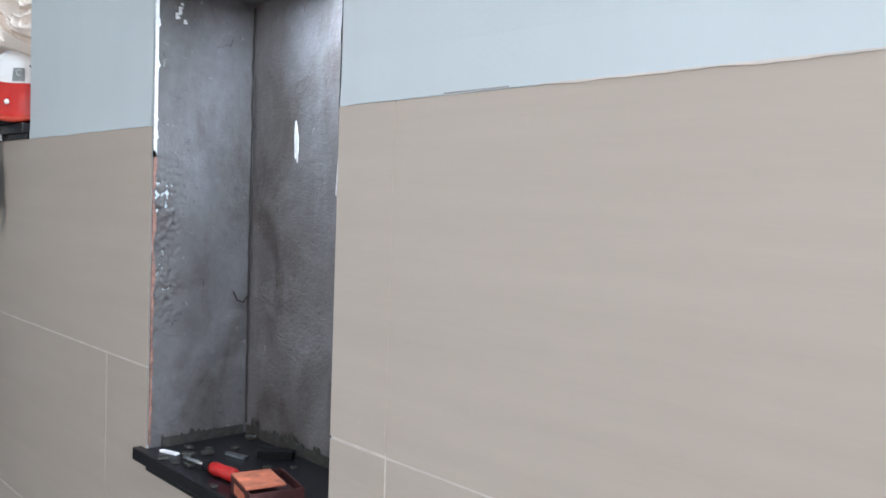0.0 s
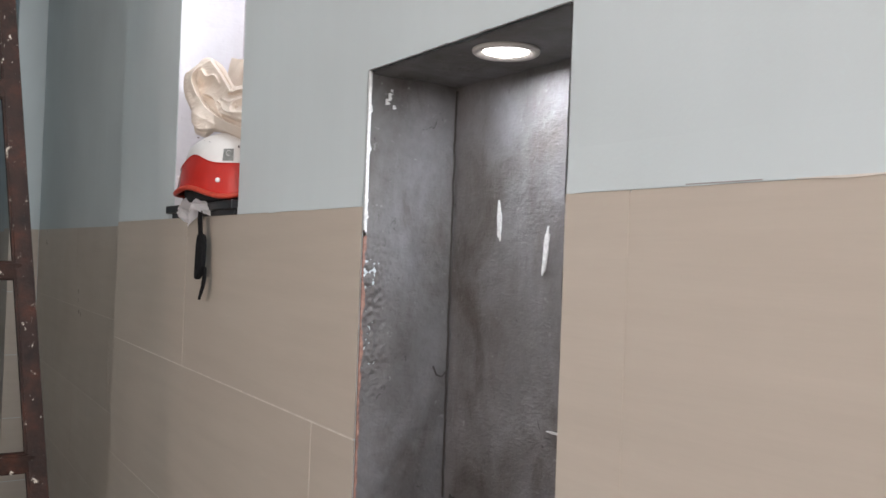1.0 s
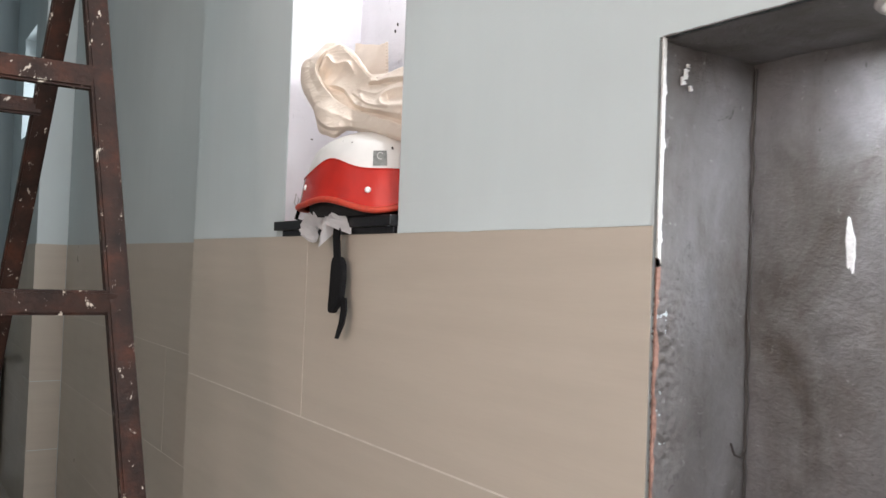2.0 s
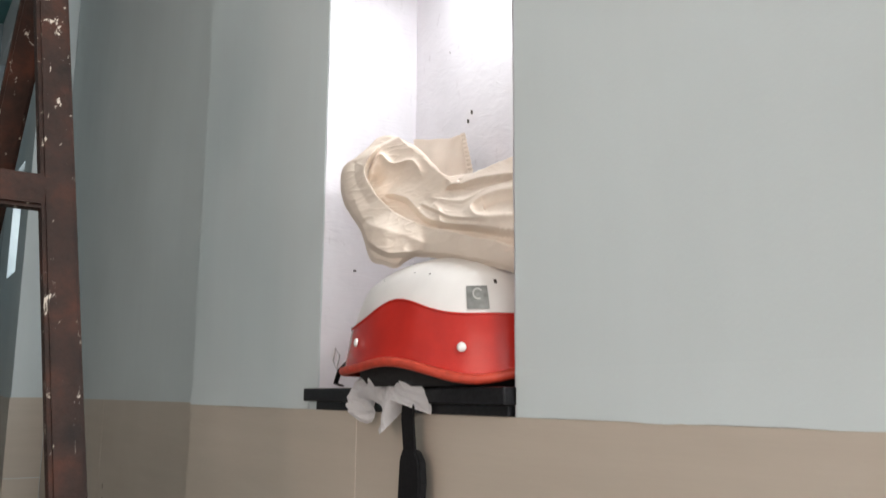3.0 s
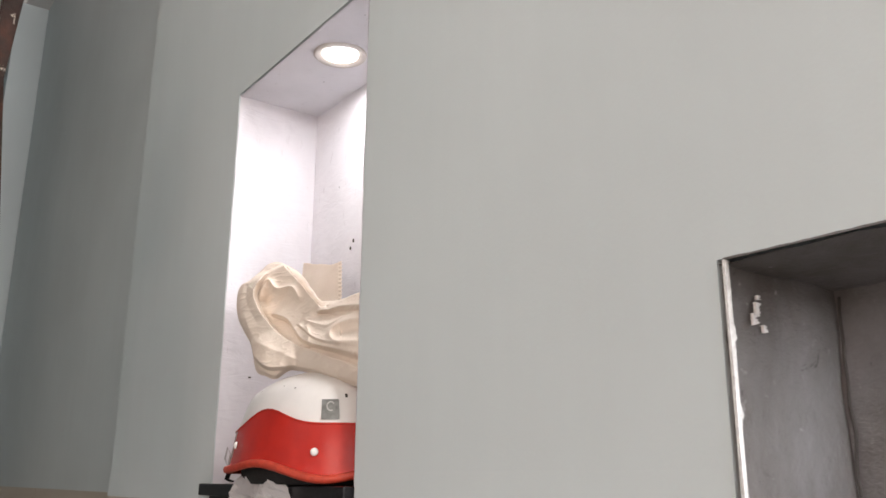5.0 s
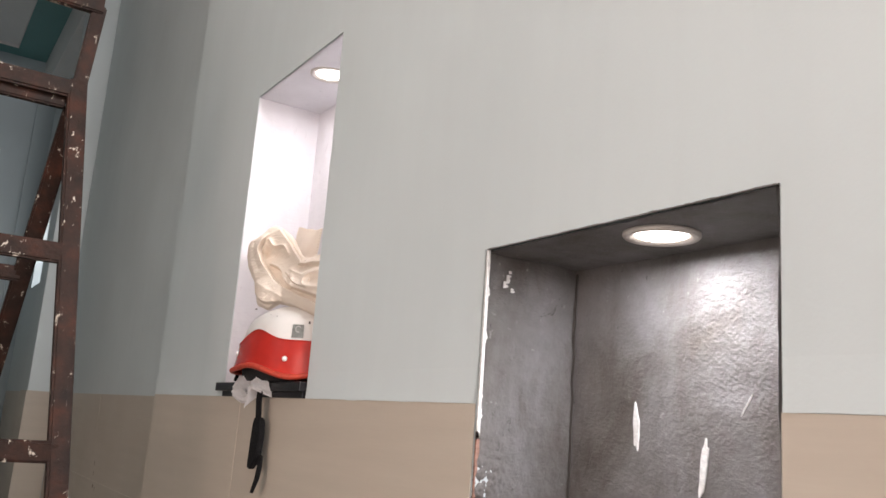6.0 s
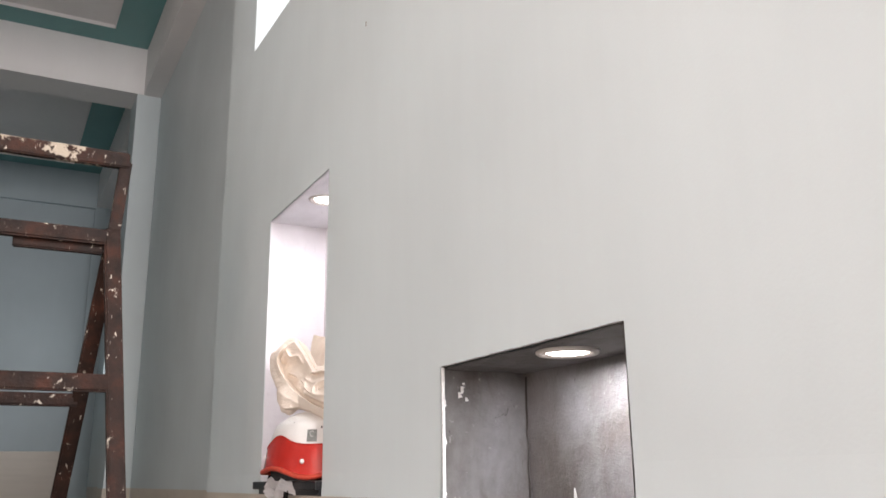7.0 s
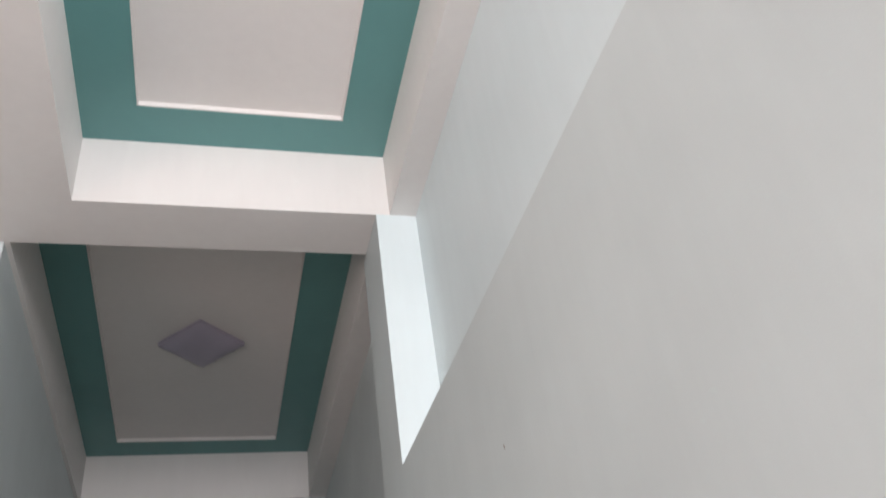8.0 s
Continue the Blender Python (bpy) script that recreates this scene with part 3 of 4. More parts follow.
    # loose fittings at the helmet's end
    part("side_strap", strip([rel(0.452, 1.842, 1.560), rel(0.447, 1.858, 1.548), rel(0.444, 1.862, 1.532), rel(0.446, 1.848, 1.529)], [0.010] * 4, 0.002, (0.8, 0.6, 0)), M_BLACK, t)
    part("slider", tube([rel(0.443, 1.852, 1.566), rel(0.440, 1.857, 1.575), rel(0.438, 1.859, 1.560), rel(0.441, 1.855, 1.549)], 0.0014, 6, True), M_STEEL, t, "small wire slider")
    return t


helmet()


# ---- cloth on the helmet ----
def cloth():
    t = thing("cloth_bundle", (0.470, 1.680, 1.662), "crumpled cream cotton cloth heaped on the helmet", "cloth")
    base = Vector((0.470, 1.680, 1.662))
    # handles of the heap's outline and of its folds, as (y, z) in the niche
    OUTLINE = ((1.774, 1.662), (1.795, 1.674), (1.815, 1.716), (1.843, 1.749), (1.853, 1.775), (1.848, 1.797), (1.824, 1.806), (1.806, 1.816), (1.785, 1.827), (1.761, 1.825), (1.721, 1.804),
               (1.668, 1.762), (1.624, 1.751), (1.579, 1.749), (1.520, 1.748), (1.504, 1.690), (1.515, 1.628), (1.583, 1.639), (1.622, 1.648), (1.686, 1.662), (1.729, 1.667), (1.755, 1.658))
    # each fold: its line, its rise, how softly it falls off, and which side lies on top (0: a plain ridge)
    FOLDS = ((((1.78, 1.812), (1.802, 1.782), (1.798, 1.762), (1.776, 1.736), (1.73, 1.703), (1.643, 1.674), (1.52, 1.645)), 0.013, 0.020, -1),
             (((1.815, 1.716), (1.801, 1.692), (1.772, 1.671), (1.738, 1.668), (1.709, 1.669)), 0.009, 0.014, 1),
             (((1.776, 1.749), (1.741, 1.735), (1.705, 1.703), (1.633, 1.681), (1.52, 1.655)), 0.009, 0.018, 1),
             (((1.695, 1.722), (1.683, 1.705), (1.686, 1.690)), 0.0045, 0.0045, 0),
             (((1.799, 1.770), (1.795, 1.784), (1.783, 1.796), (1.765, 1.781), (1.734, 1.778), (1.713, 1.755)), 0.0085, 0.0036, 0),
             (((1.758, 1.821), (1.735, 1.797), (1.697, 1.768), (1.655, 1.739)), 0.012, 0.018, -1),
             (((1.52, 1.720), (1.603, 1.732), (1.672, 1.737)), 0.010, 0.011, -1),
             (((1.52, 1.713), (1.593, 1.719), (1.628, 1.713), (1.652, 1.715), (1.712, 1.734)), 0.008, 0.0055, 0),
             (((1.52, 1.707), (1.583, 1.711), (1.613, 1.708), (1.629, 1.700), (1.618, 1.687), (1.583, 1.682), (1.52, 1.678)), 0.010, 0.0055, 0),
             (((1.53, 1.697), (1.579, 1.699), (1.606, 1.696)), -0.006, 0.0050, 0),
             (((1.828, 1.757), (1.80, 1.714), (1.756, 1.691), (1.687, 1.669)), 0.0030, 0.0060, 0),
             (((1.722, 1.728), (1.665, 1.697), (1.602, 1.679)), 0.0040, 0.0060, 1),
             (((1.822, 1.797), (1.821, 1.769), (1.794, 1.731)), -0.0028, 0.0060, 0),
             (((1.645, 1.743), (1.624, 1.727), (1.580, 1.724)), -0.0050, 0.0040, 0))
    WIDE = 0.55                                  # the heap is seen end-on: lengths along the niche count for less

    def spline(points, steps, closed=False):
        out, n = [], len(points)
        for i in range(n if closed else n - 1):
            q = [np.array(points[k % n if closed else min(max(k, 0), n - 1)]) for k in range(i - 1, i + 3)]
            for f in np.arange(steps) / steps:
                out.append(0.5 * (2 * q[1] + (q[2] - q[0]) * f + (2 * q[0] - 5 * q[1] + 4 * q[2] - q[3]) * f ** 2 + (3 * q[1] - q[0] - 3 * q[2] + q[3]) * f ** 3))
        if not closed:
            out.append(np.array(points[-1]))
        return np.array(out)

    def smooth(x):
        x = np.clip(x, 0, 1)
        return x * x * (3 - 2 * x)

    rim = spline(OUTLINE, 20, True)
    rim = rim + np.array([[0.0012 * noise.noise(Vector((y * 60, z * 60, 1))), 0.0012 * noise.noise(Vector((y * 60, z * 60, 5)))] for y, z in rim])
    rings, count = 150, len(rim)
    rho = np.linspace(0, 1, rings + 1)[1:] ** 0.8
    mid = np.array((1.707, 1.730))
    yz = mid + rho[:, None, None] * (rim - mid)[None]
    at = np.stack((-yz[..., 0] * WIDE, yz[..., 1]), -1)
    wob = np.array([[noise.noise(Vector((q[0] * 45, q[1] * 45, 3))) for q in row] for row in at])
    fine = np.array([[noise.fractal(Vector((q[0] * 70 + q[1] * 45, (q[1] * 110 - q[0] * 20), 7)), 0.8, 2.0, 3) for q in row] for row in at])
    lift = 0.030 * np.sqrt(1 - rho ** 3)[:, None] * np.ones(count)[None]
    for line, rise, soft, side in FOLDS:
        rise *= 1.6
        c = spline(line, 9)
        c = np.stack((-c[:, 0] * WIDE, c[:, 1]), -1)
        best, sign, along = np.full(wob.shape, 9.0), np.ones(wob.shape), np.zeros(wob.shape)
        for k in range(len(c) - 1):
            d = c[k + 1] - c[k]
            w = at - c[k]
            f = np.clip((w @ d) / (d @ d), 0, 1)
            gap = np.linalg.norm(w - f[..., None] * d, axis=-1)
            near = gap < best
            best = np.where(near, gap, best)
            sign = np.where(near, np.sign(d[0] * w[..., 1] - d[1] * w[..., 0]), sign)
            along = np.where(near, (k + f) / (len(c) - 1), along)
        ends = smooth(along / 0.14) * smooth((1 - along) / 0.14)
        if side == 0:
            lift += rise * ends * np.exp(-np.sqrt(best ** 2 + 4e-7) / (0.9 * soft))
        else:
            off = best * sign * side + 0.0012 * wob
            over = smooth((off + 0.0013) / 0.0026)
            lift += rise * ends * (over * np.exp(-np.maximum(off, 0) / soft) - 0.6 * (1 - over) * np.exp(np.minimum(off, 0) / (0.45 * soft)))
    for y, z, ry, rz, deep in ((1.788, 1.771, 0.011, 0.009, 0.016), (1.755, 1.760, 0.026, 0.013, 0.007)):
        lift -= deep * np.exp(-((yz[..., 0] - y) / ry) ** 2 - ((yz[..., 1] - z) / rz) ** 2)
    crease = np.array([[noise.noise(Vector((q[0] * 60 + q[1] * 38, q[1] * 85 - q[0] * 30, 11))) for q in row] for row in at])
    lift += (0.0005 * fine + 0.0022 * wob + 0.0010 * (np.exp(-np.abs(crease) / 0.12) - 0.3)) * smooth((1 - rho) / 0.08)[:, None]
    lift *= smooth((1 - rho) / 0.05 + 0.02)[:, None]

    def placed(y, z, out):
        x = 0.475 - 0.035 * float(smooth((y - 1.70) / 0.17))
        # the lower folds hang in front of the helmet's crown
        out += 0.026 * float(smooth((y - 1.70) / 0.15))
        out += 0.046 * float(smooth((1.745 - z) / 0.07) * smooth((1.835 - y) / 0.07) * (0.35 + 0.65 * smooth((y - 1.50) / 0.07)))
        return Vector((x - 0.52 * out, y - 0.854 * out, z)) - base

    bm = bmesh.new()
    front = [[bm.verts.new(placed(yz[j, i, 0], yz[j, i, 1], lift[j, i])) for i in range(count)] for j in range(rings)]
    back = [front[-1]] + [[bm.verts.new(placed(*(mid + q * (rim[i] - mid)), -0.030 * (1 - q ** 3) ** 0.5)) for i in range(count)] for q in (0.97, 0.9, 0.75, 0.5, 0.2)]
    for rows in (front, back):
        for a, b in zip(rows, rows[1:]):
            for i in range(count):
                bm.faces.new((a[i], a[(i + 1) % count], b[(i + 1) % count], b[i]))
    bm.faces.new(front[0]), bm.faces.new(back[-1])
    part("folds", bm, M_CLOTH, t, "", True)

    def sheet(name, corner, u, v, nu, nv, bend, label=""):
        b = bmesh.new()
        corner, u, v = Vector(corner), Vector(u), Vector(v)
        nrm = u.cross(v).normalized()
        g = []
        for i in range(nu + 1):
            col = []
            for j in range(nv + 1):
                s, r = i / nu, j / nv
                col.append(b.verts.new(corner + u * s + v * r + nrm * bend(s, r)))
            g.append(col)
        for i in range(nu):
            for j in range(nv):
                b.faces.new((g[i][j], g[i + 1][j], g[i + 1][j + 1], g[i][j + 1]))
        bmesh.ops.solidify(b, geom=b.faces[:], thickness=0.0016)
        return part(name, b, M_CLOTH, t, label, True)

    # the standing hemmed corner, its stitched hem, and a second bit of hem beside it
    sheet("corner_flap", (0.005, 0.040, 0.090), (0.0, -0.105, -0.018), (0.045, 0.085, 0.091), 34, 26,
          lambda s, r: 0.003 * math.sin(s * 4 + r * 2) + 0.0008 * math.sin(s * 15 - r * 6), "upturned cloth corner")
    sheet("hem", (0.0055, -0.063, 0.073), (0.0, -0.010, -0.001), (0.045, 0.085, 0.091), 6, 80,
          lambda s, r: 0.0007 * math.sin(r * 80) + 0.0012, "pleated stitched hem")
    sheet("hem", (0.012, -0.083, 0.066), (0.004, -0.034, -0.006), (0.022, 0.034, 0.034), 6, 60,
          lambda s, r: 0.0009 * math.sin(r * 55) + 0.002 * s, "pleated stitched hem")
    return t


cloth()


def tissue():
    """A crumpled tissue tucked under the helmet, with three hanging points."""
    t = thing("tissue", (0.418, 1.672, 1.526), "crumpled white tissue hanging over the shelf edge", "tissue")
    bm = bmesh.new()
    nu, nv = 44, 22
    g = []
    for i in range(nu + 1):
        s = i / nu
        y = 0.064 - 0.120 * s
        lobes = 0.026 * math.exp(-((s - 0.05) / 0.08) ** 2) + 0.040 * math.exp(-((s - 0.52) / 0.13) ** 2) + 0.016 * math.exp(-((s - 0.97) / 0.10) ** 2) + 0.024
        col = []
        for j in range(nv + 1):
            r = j / nv
            z = 0.034 - 0.012 * abs(s - 0.6) - r * (lobes + 0.016)
            x = -0.010 - 0.010 * math.sin(s * 21 + r * 3) * (0.3 + r) + 0.022 * (1 - r) ** 3 + 0.004 * noise.noise(Vector((s * 9, r * 5, 2)))
            crush = 0.004 * abs(noise.noise(Vector((s * 16, r * 7, 8)))) * 2
            col.append(bm.verts.new((x - crush, y + 0.010 * math.sin(r * 2.5 + s * 15) * r, z)))
        g.append(col)
    for i in range(nu):
        for j in range(nv):
            bm.faces.new((g[i][j], g[i + 1][j], g[i + 1][j + 1], g[i][j + 1]))
    bmesh.ops.solidify(bm, geom=bm.faces[:], thickness=0.0008)
    part("sheet", bm, M_PAPER, t)
    return t


tissue()


# ---- things on the cement niche's shelf ----
def carton():
    t = thing("carton", (0.450, 0.772, 1.0975), "small open maroon carton with a worn orange lid", "carton")
    t.rotation_euler, t.scale = (0, 0, radians(-14)), (0.8, 0.8, 0.85)
    part("tray", relief(bmesh.new(), [-0.036, -0.034, 0.034, 0.036], [-0.045, -0.043, 0.043, 0.045],
                        lambda x, y: 0.012 if abs(x) < 0.034 and abs(y) < 0.043 else 0.024, lambda u, v, d: (u, v, d), 0.0), M_BOX_DARK, t)
    part("lid", block(-0.037, 0.016, -0.030, 0.038, 0.0245, 0.0275, 0.001), M_BOX_TOP, t, "worn orange top panel")
    part("label", block(-0.0372, -0.0362, -0.022, 0.024, 0.006, 0.018), M_BOX_TOP, t, "faded orange print")
    return t


carton()


def screwdriver():
    t = thing("screwdriver", (0.446, 0.872, 1.0975), "red handled screwdriver lying on the shelf", "screwdriver")
    t.rotation_euler, t.scale = (0, 0, radians(98)), (0.8, 0.7, 0.7)
    def turned(profile):
        bm = lathe(profile, 20)
        bmesh.ops.rotate(bm, verts=bm.verts[:], cent=(0, 0, 0), matrix=Matrix.Rotation(radians(90), 3, "Y"))
        bmesh.ops.translate(bm, verts=bm.verts[:], vec=(0, 0, 0.0115))
        return bm
    part("handle", turned([(0, -0.045), (0.008, -0.044), (0.0115, -0.036), (0.010, -0.010), (0.0112, 0.004), (0.009, 0.012), (0, 0.013)]), M_TOOL_RED, t, "red plastic handle", True)
    part("collar", turned([(0, 0.012), (0.0095, 0.013), (0.0095, 0.026), (0.006, 0.030), (0, 0.030)]), M_BLACK, t, "black collar", True)
    part("shank", turned([(0, 0.029), (0.0036, 0.030), (0.0036, 0.078), (0.002, 0.084), (0, 0.084)]), M_STEEL, t, "steel shank", True)
    return t


screwdriver()


def scraps():
    rnd = random.Random(4)
    for i, (x, y, sx, sy, h, mat, label) in enumerate((
            (0.536, 0.892, 0.008, 0.022, 0.010, M_BLACK, "small black plastic block on the shelf"),
            (0.442, 0.985, 0.004, 0.014, 0.003, M_PAPER, "scrap of white plaster on the shelf"),
            (0.478, 0.958, 0.006, 0.008, 0.005, M_DAMP, "crumb of dark damp mortar on the shelf"),
            (0.455, 0.962, 0.005, 0.007, 0.005, M_DAMP, "crumb of dark damp mortar on the shelf"),
            (0.500, 0.925, 0.004, 0.018, 0.004, M_STEEL, "bent metal scrap on the shelf"),
            (0.426, 0.968, 0.005, 0.006, 0.004, M_DAMP, "crumb of dark damp mortar on the shelf"))):
        bm = block(-sx, sx, -sy, sy, 0, h, 0.0015)
        for v in bm.verts:
            v.co += noise.noise_vector(v.co * 90 + Vector((i, 0, 0))) * 0.0015 * (1 if v.co.z > 0.001 else 0)
        ob = part("scrap", bm, mat)
        ob.location, ob.rotation_euler = (x, y, 1.0972), (0, 0, rnd.uniform(0, 3))
        tagged(ob, label, "scrap")


scraps()


# ---- marks on the cement ----
def blob(y, z, w, h, lean, seed):
    """A thin dab of paint on the niche's back."""
    bm = bmesh.new()
    n = 28
    rings = []
    for f, x in ((1.0, BACK - 0.0005), (0.97, BACK - 0.0019), (0.5, BACK - 0.0021)):
        ring = []
        for i in range(n):
            a = i * math.tau / n
            r = f * (1 + 0.45 * noise.noise(Vector((math.cos(a) * 1.7, math.sin(a) * 1.7, seed))) + 0.12 * noise.noise(Vector((math.cos(a) * 5, math.sin(a) * 5, seed))))
            v = math.sin(a) * h / 2 * r
            ring.append(bm.verts.new((x, y + math.cos(a) * w / 2 * r + lean * v, z + v)))
        rings.append(ring)
    for a, b in zip(rings, rings[1:]):
        for i in range(n):
            bm.faces.new((a[i], a[(i + 1) % n], b[(i + 1) % n], b[i]))
    bm.faces.new(rings[-1])
    return bm


for k, q in enumerate(((0.9185, 1.492, 0.011, 0.044, 0.06), (0.8255, 1.456, 0.011, 0.052, -0.12), (0.7835, 1.394, 0.005, 0.020, 0.0), (0.7825, 1.379, 0.003, 0.012, 0.0),
                       (0.762, 1.268, 0.020, 0.022, 0.2), (0.760, 1.280, 0.006, 0.02, 0.2), (0.775, 1.516, 0.0025, 0.018, -0.6), (0.79, 1.330, 0.006, 0.008, 0.0),
                       (0.80, 1.245, 0.028, 0.003, 0.0), (0.70, 1.36, 0.010, 0.03, 0.0))):
    part("paint_dab", blob(q[0] - 0.006, q[1] - 0.004, q[2] * 0.85, q[3], q[4], 3.1 * k), M_SMEAR, wall_east, "dab of dried white paint")


def ragged(name, mat, label, place, z0, z1, width, seed, freq=60, n=120, floor_at=0.15):
    """A ragged-edged sliver that runs up an arris; place(w, z, lift) sets it on its face."""
    bm = bmesh.new()
    rows = []
    for i in range(n + 1):
        z = z0 + (z1 - z0) * i / n
        w = width * max(floor_at, 0.55 + 0.9 * noise.noise(Vector((z * freq, seed, 0))) + 0.5 * noise.noise(Vector((z * freq * 3, seed, 4))))
        if i in (0, n):
            w *= 0.15
        rows.append([bm.verts.new(place(-0.0008, z, 0)), bm.verts.new(place(-0.0008, z, 0.0022)), bm.verts.new(place(w, z, 0.0022)), bm.verts.new(place(w, z, -0.002))])
    for a, b in zip(rows, rows[1:]):
        for k in range(3):
            bm.faces.new((a[k], a[k + 1], b[k + 1], b[k]))
    return part(name, bm, mat, wall_east, label)


def on_reveal(w, z, lift):
    return (WALL - 0.0005 + w, NICHE_1[1] - 0.0050 - lift, z)


ragged("paint_edge", M_SMEAR, "ragged white paint on the arris", on_reveal, 1.462, 1.675, 0.0056, 2.0, 60, 420, 0.60)
ragged("brick_edge", M_BRICK, "chipped red brick on the arris", on_reveal, 1.102, 1.470, 0.0045, 7.0, 30, 300, 0.2)
for k, (x, z0, z1, w) in enumerate(((0.455, 1.634, 1.642, 0.007), (0.459, 1.640, 1.650, 0.006), (0.466, 1.630, 1.635, 0.004), (0.462, 1.652, 1.655, 0.004))):
    ragged("paint_fleck", M_SMEAR, "fleck of white paint on the cement", lambda w, z, lift, x=x: (x + w, NICHE_1[1] - 0.0058 - lift, z), z0, z1, w, 4.0 + k, 400, 16, 0.05)


def crack():
    """The open joint in the inner corner, with a loose thread end."""
    bm = bmesh.new()
    pts = []
    for i in range(90):
        z = 1.112 + i / 89 * 0.555
        pts.append((BACK - 0.0036 + 0.0008 * noise.noise(Vector((z * 50, 1, 1))), NICHE_1[1] - 0.0075 - 0.0022 * noise.noise(Vector((z * 38, 2, 2))), z))
    part("open_joint", tube(pts, 0.0014, 6), M_DARK, wall_east, "dark open joint in the corner")
    c = [(BACK - 0.006, 1.013, 1.284), (BACK - 0.012, 1.015, 1.276), (BACK - 0.020, 1.016, 1.279), (BACK - 0.026, 1.016, 1.291)]
    part("open_joint", tube(c, 0.0012, 6), M_DARK, wall_east, "dark curl of wire")


crack()

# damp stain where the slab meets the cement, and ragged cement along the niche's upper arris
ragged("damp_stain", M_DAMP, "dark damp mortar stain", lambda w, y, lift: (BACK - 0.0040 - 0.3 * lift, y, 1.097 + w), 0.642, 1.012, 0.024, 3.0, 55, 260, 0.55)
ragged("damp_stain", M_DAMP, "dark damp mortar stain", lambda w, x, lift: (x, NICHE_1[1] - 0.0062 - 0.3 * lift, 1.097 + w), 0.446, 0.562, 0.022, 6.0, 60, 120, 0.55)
ragged("cement_edge", M_CONCRETE, "ragged cement on the arris", lambda w, y, lift: (WALL - 0.0004 - 0.3 * lift, y, NICHE_1[3] - 0.0005 + w), 0.634, 1.018, 0.0010, 8.0, 36, 260, 0.1)
for sx, sy, sz in ((0.555, 0.985, 0.005), (0.470, 0.990, 0.004), (0.490, 0.975, 0.003), (0.515, 0.955, 0.004), (0.430, 0.945, 0.003), (0.438, 0.925, 0.004), (0.530, 0.845, 0.003), (0.548, 0.93, 0.003), (0.425, 0.84, 0.003), (0.505, 0.86, 0.004)):
    bm = block(-sz, sz, -sz * 1.4, sz * 1.4, 0, sz, 0.0012)
    for v in bm.verts:
        v.co += noise.noise_vector(Vector((sx, sy, 0)) * 60 + v.co * 90) * 0.0014 * (1 if v.co.z > 0.001 else 0)
    ob = part("scrap", bm, M_DAMP)
    ob.location = (sx, sy, 1.0972)
    tagged(ob, "crumb of dark damp mortar on the shelf", "scrap")

# ---- small marks on the painted wall ----
# raised sliver: the gap's shadow line is given by its grey colour
part("gap", block(WALL - 0.0021, WALL + 0.002, 0.426, 0.494, 1.5012, 1.5020), M_GAP_SHADE_NICK, wall_east, "short gap above the tiles, its shadow line put in as a grey sliver")
part("nick", block(WALL - 0.001, WALL + 0.002, 1.302, 1.305, 2.344, 2.353, 0.0004), M_GAP_SHADE_NICK, wall_east, "small dark nick")
for k, (y, z) in enumerate(((NICHE_2[1] - 0.004, 1.602), (NICHE_2[1] - 0.004, 1.677))):
    part("nick", block(0.474, 0.478, y - 0.0005, y + 0.0015, z, z + 0.002), M_DARK, wall_east, "small dark nick")
for y, z in ((1.744, 1.872), (1.752, 1.862)):
    part("nick", block(BACK - 0.0022, BACK, y, y + 0.0012, z, z + 0.005), M_DARK, wall_east, "small dark nick")


def paint_lip(y0, y1, seed):
    """Paint run a few millimetres over the tiles' top edge."""
    bm = bmesh.new()
    n = int((y1 - y0) * 130)
    rows = []
    for i in range(n + 1):
        y = y0 + (y1 - y0) * i / n
        low = DADO + 0.0005 - 0.0022 * max(0, noise.noise(Vector((y * 14, seed, 0))) + 0.4 * noise.noise(Vector((y * 70, seed, 3))))
        rows.append([bm.verts.new((x, y, z)) for x, z in ((WALL + 0.0004, DADO + 0.050), (WALL - 0.0018, DADO + 0.0006), (WALL - 0.0018, low), (WALL - 0.0010, low))])
    for a, b in zip(rows, rows[1:]):
        for k in range(3):
            bm.faces.new((a[k], a[k + 1], b[k + 1], b[k]))
    return part("paint_lip", bm, M_WALL, wall_east, "paint run over the tile edge")


paint_lip(SOUTH, NICHE_1[0] - 0.001, 1.0)
paint_lip(NICHE_1[1] + 0.002, NICHE_2[0] - 0.002, 5.0)
paint_lip(NICHE_2[1] + 0.022, PIER[1], 9.0)


ragged("top_grout", M_GROUT, "scuffed white joint above the tiles", lambda w, y, lift: (WALL - 0.0019 - 0.2 * lift, y, DADO + 0.0006 - 0.55 * w), 0.02, 0.40, 0.0030, 11.0, 16, 200, 0.04)


# ---- rear room ----
def counter():
    t = thing("counter", (0.34, 6.66, 0.0), "white counter with a black stone top", "counter")
    part("base", block(-0.28, 0.198, -0.06, 0.098, 0, 0.75, 0.004), M_WHITE, t)
    part("top", block(-0.30, 0.199, -0.09, 0.099, 0.752, 0.785, 0.004), M_GRANITE, t, "black stone top")
    return t


counter()


def slit_window():
    t = thing("window_1", (0.80, 6.145, 2.17), "narrow slit window with a grey frame", "window")
    t["kind"] = "structure"
    h, w = 0.63, 0.225
    for y0, y1, z0, z1 in ((-w, -w + 0.02, 0.02, h - 0.02), (w - 0.02, w, 0.02, h - 0.02), (-w, w, 0, 0.02), (-w, w, h - 0.02, h)):
        part("window_frame", block(-0.02, 0.02, y0, y1, z0, z1, 0.002), M_FRAME, t)
    return t


slit_window()


# ---- tiles ----
TILE = 0.0014
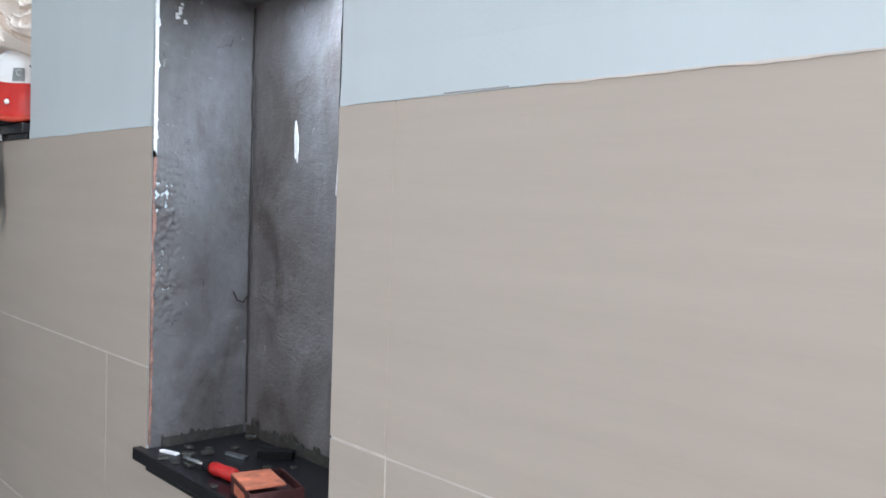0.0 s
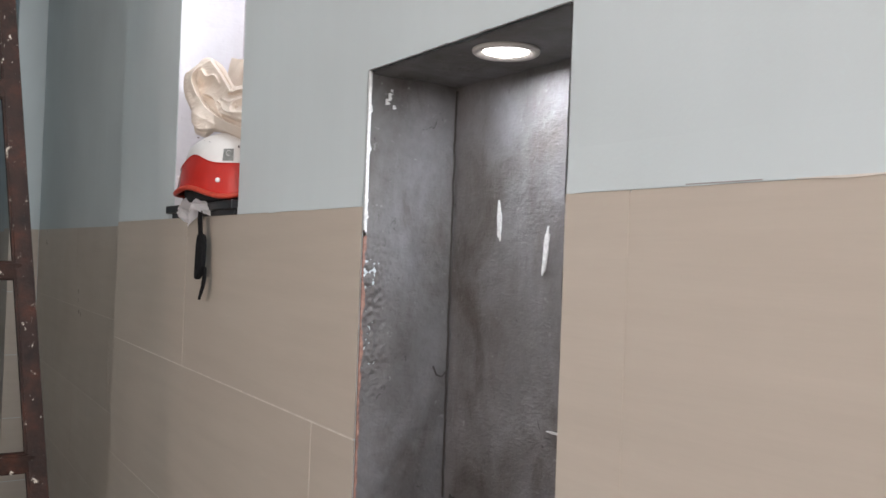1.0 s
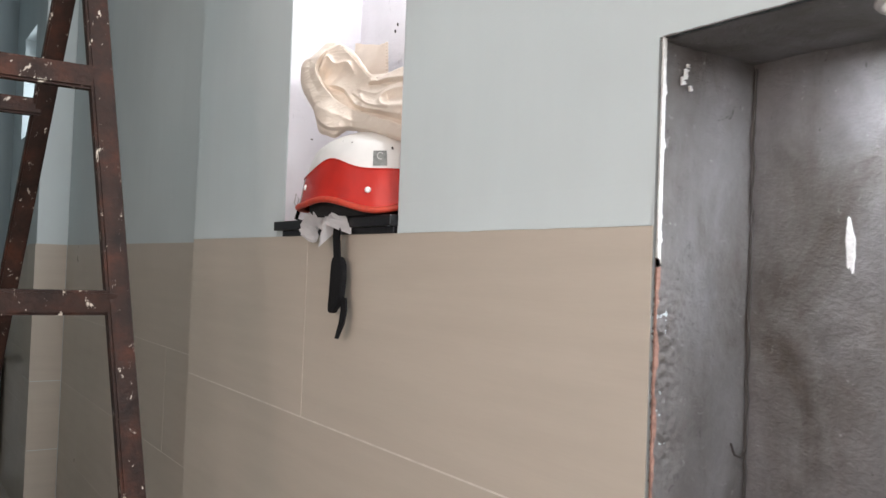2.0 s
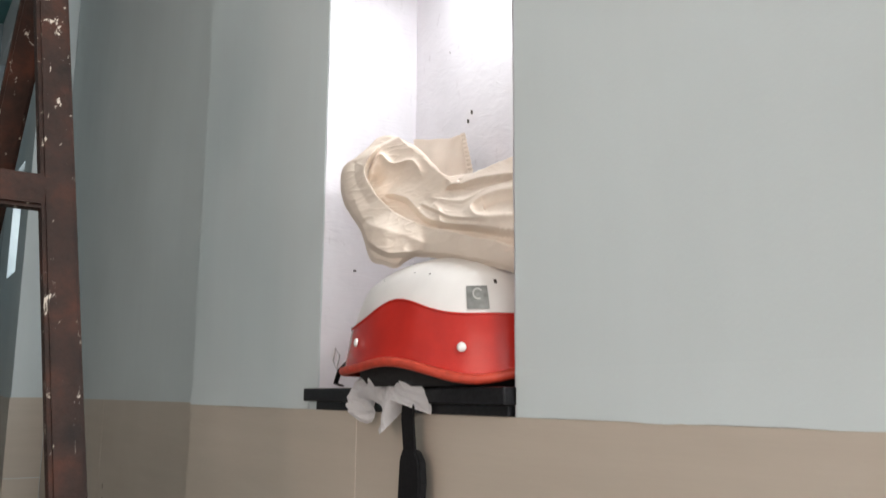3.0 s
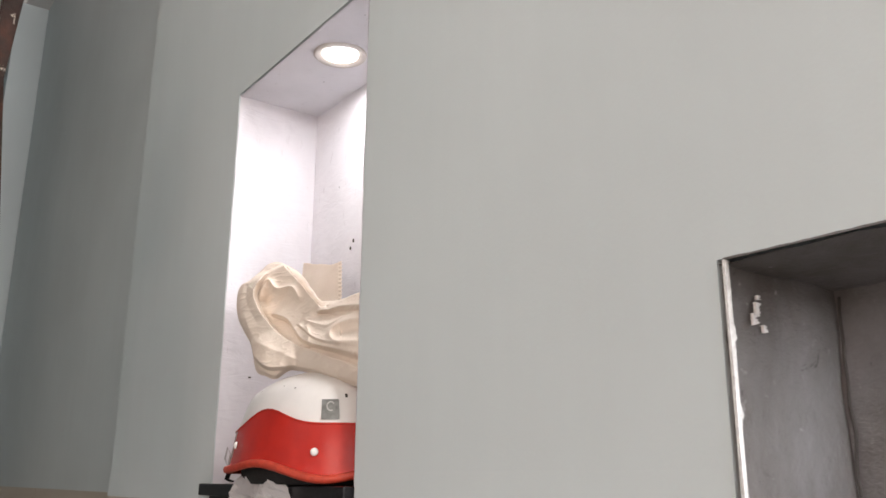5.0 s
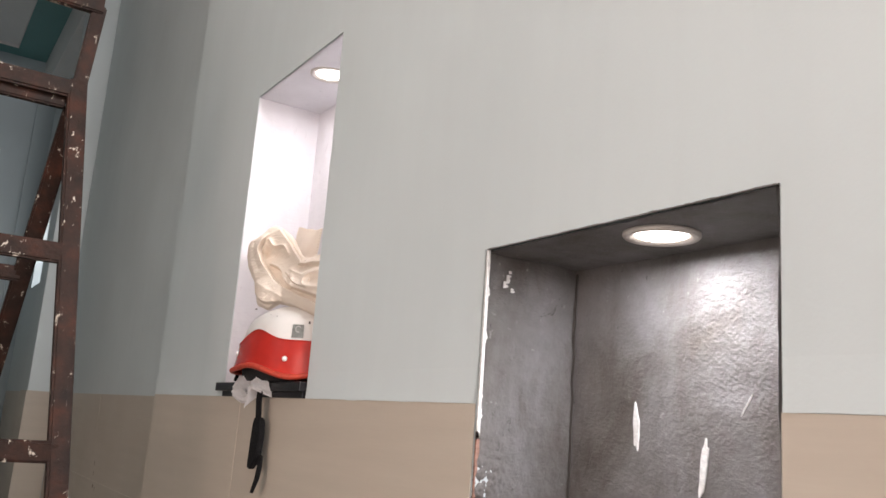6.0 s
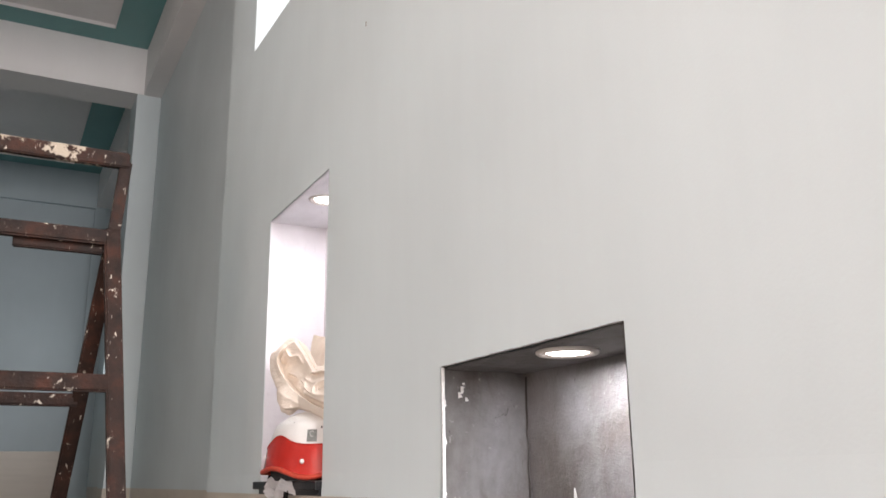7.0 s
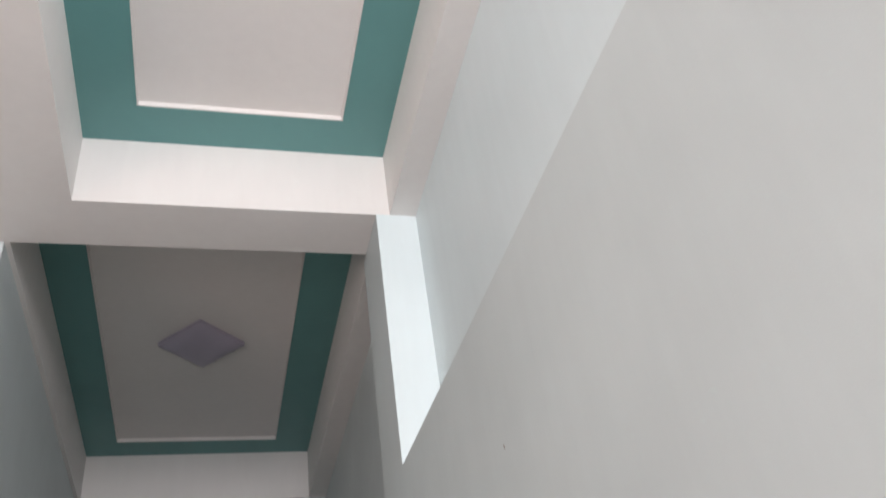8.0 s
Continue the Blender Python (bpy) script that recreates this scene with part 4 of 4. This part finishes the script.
wall_tiles = {4: (-1.6, -0.648, 0.552, 1.776, 2.387), 3: (-1.6, -1.248, -0.048, 0.552, 1.152, 2.387), 2: (-1.6, -0.648, 0.552, 1.776, 2.387),
              1: (-1.6, -1.248, -0.048, 1.152, 2.387), 0: (-1.6, -0.648, 0.552, 1.776, 2.387)}


def tile(name, parent, u0, u1, v0, v1, place, face, base, holes=(), gap=0.0014):
    u0, u1, v0, v1 = u0 + gap, u1 - gap, v0 + gap, v1 - (gap if v1 < DADO - 0.01 else 0)
    us, vs = [u0, u1], [v0, v1]
    for h in holes:
        us += [a for a in h[:2] if u0 < a < u1]
        vs += [a for a in h[2:] if v0 < a < v1]
    bm = relief(bmesh.new(), us, vs, lambda u, v: None if any(inside(u, v, h) for h in holes) else face, place, base)
    return part(name, bm, M_TILE, parent)


across = lambda u, v, d: (d, u, v)
for row, cuts in wall_tiles.items():
    for a, b in zip(cuts, cuts[1:]):
        tile("wall_tile", wall_east, a, b, row * 0.3, row * 0.3 + 0.3, across, WALL - TILE, WALL, [NICHE_1], 0.0008 if row == 4 and b == 0.552 else 0.0014)
part("grout", block(WALL - TILE + 0.0004, WALL, 0.5505, 0.5545, 1.203, DADO - 0.002), M_TILE, wall_east, "tight joint")
part("grout", relief(bmesh.new(), [SOUTH, NICHE_1[0] - 0.003, NICHE_1[1] + 0.003, PIER[1]], [0, NICHE_1[2] - 0.003, DADO - 0.002], lambda y, z: None if NICHE_1[0] - 0.003 < y < NICHE_1[1] + 0.003 and z > NICHE_1[2] - 0.003 else WALL - TILE + 0.0008, across, WALL), M_GROUT, wall_east, "white joints")
for row in range(5):
    for a, b in ((PIER[1], 2.95), (2.95, PILLAR[0] - 0.004)) if row % 2 else ((PIER[1], 3.55), (3.55, PILLAR[0] - 0.004)):
        tile("wall_tile", wall_recess, a, b, row * 0.3, row * 0.3 + 0.3, across, RECESS - TILE, RECESS)
    for a, b in ((PILLAR[1] + 0.002, 5.75), (5.75, END - 0.002)):
        tile("wall_tile", wall_recess, a, b, row * 0.3, row * 0.3 + 0.3, across, ROOM - TILE, ROOM)
    tile("pillar_tile", pillar, 0.408, RECESS - TILE, row * 0.3, row * 0.3 + 0.3, lambda u, v, d: (u, d, v), PILLAR[0] - TILE, PILLAR[0])
    tile("pillar_tile", pillar, PILLAR[0] - 0.002, PILLAR[1], row * 0.3, row * 0.3 + 0.3, across, 0.413 - TILE, 0.413)
part("grout", block(RECESS - TILE + 0.0008, RECESS, PIER[1] + 0.002, PILLAR[0] - 0.006, 0, DADO - 0.002), M_GROUT, wall_recess, "white joints")
part("grout", block(ROOM - TILE + 0.0008, ROOM, PILLAR[1] + 0.004, END - 0.02, 0, DADO - 0.002), M_GROUT, wall_recess, "white joints")

floor = bpy.data.objects["floor"]
floor_tile = block(0.0015, 0.5985, 0.0015, 0.5985, 0, 0.003)
shared = None
for i in range(6):
    for j in range(17):
        x0, y0 = -2.5 + 0.6 * i, -1.6 + 0.6 * j
        if x0 + 0.6 > 1.0 or y0 + 0.6 > 7.3 or (y0 > 2.2 and x0 < -1.0):
            continue
        if shared is None:
            shared = part("floor_tile", floor_tile, M_FLOOR, floor)
            shared.location = (x0, y0, 0.0)
        else:
            ob = new("floor_tile", shared.data)
            ob.parent, ob.location = floor, (x0, y0, 0.0)
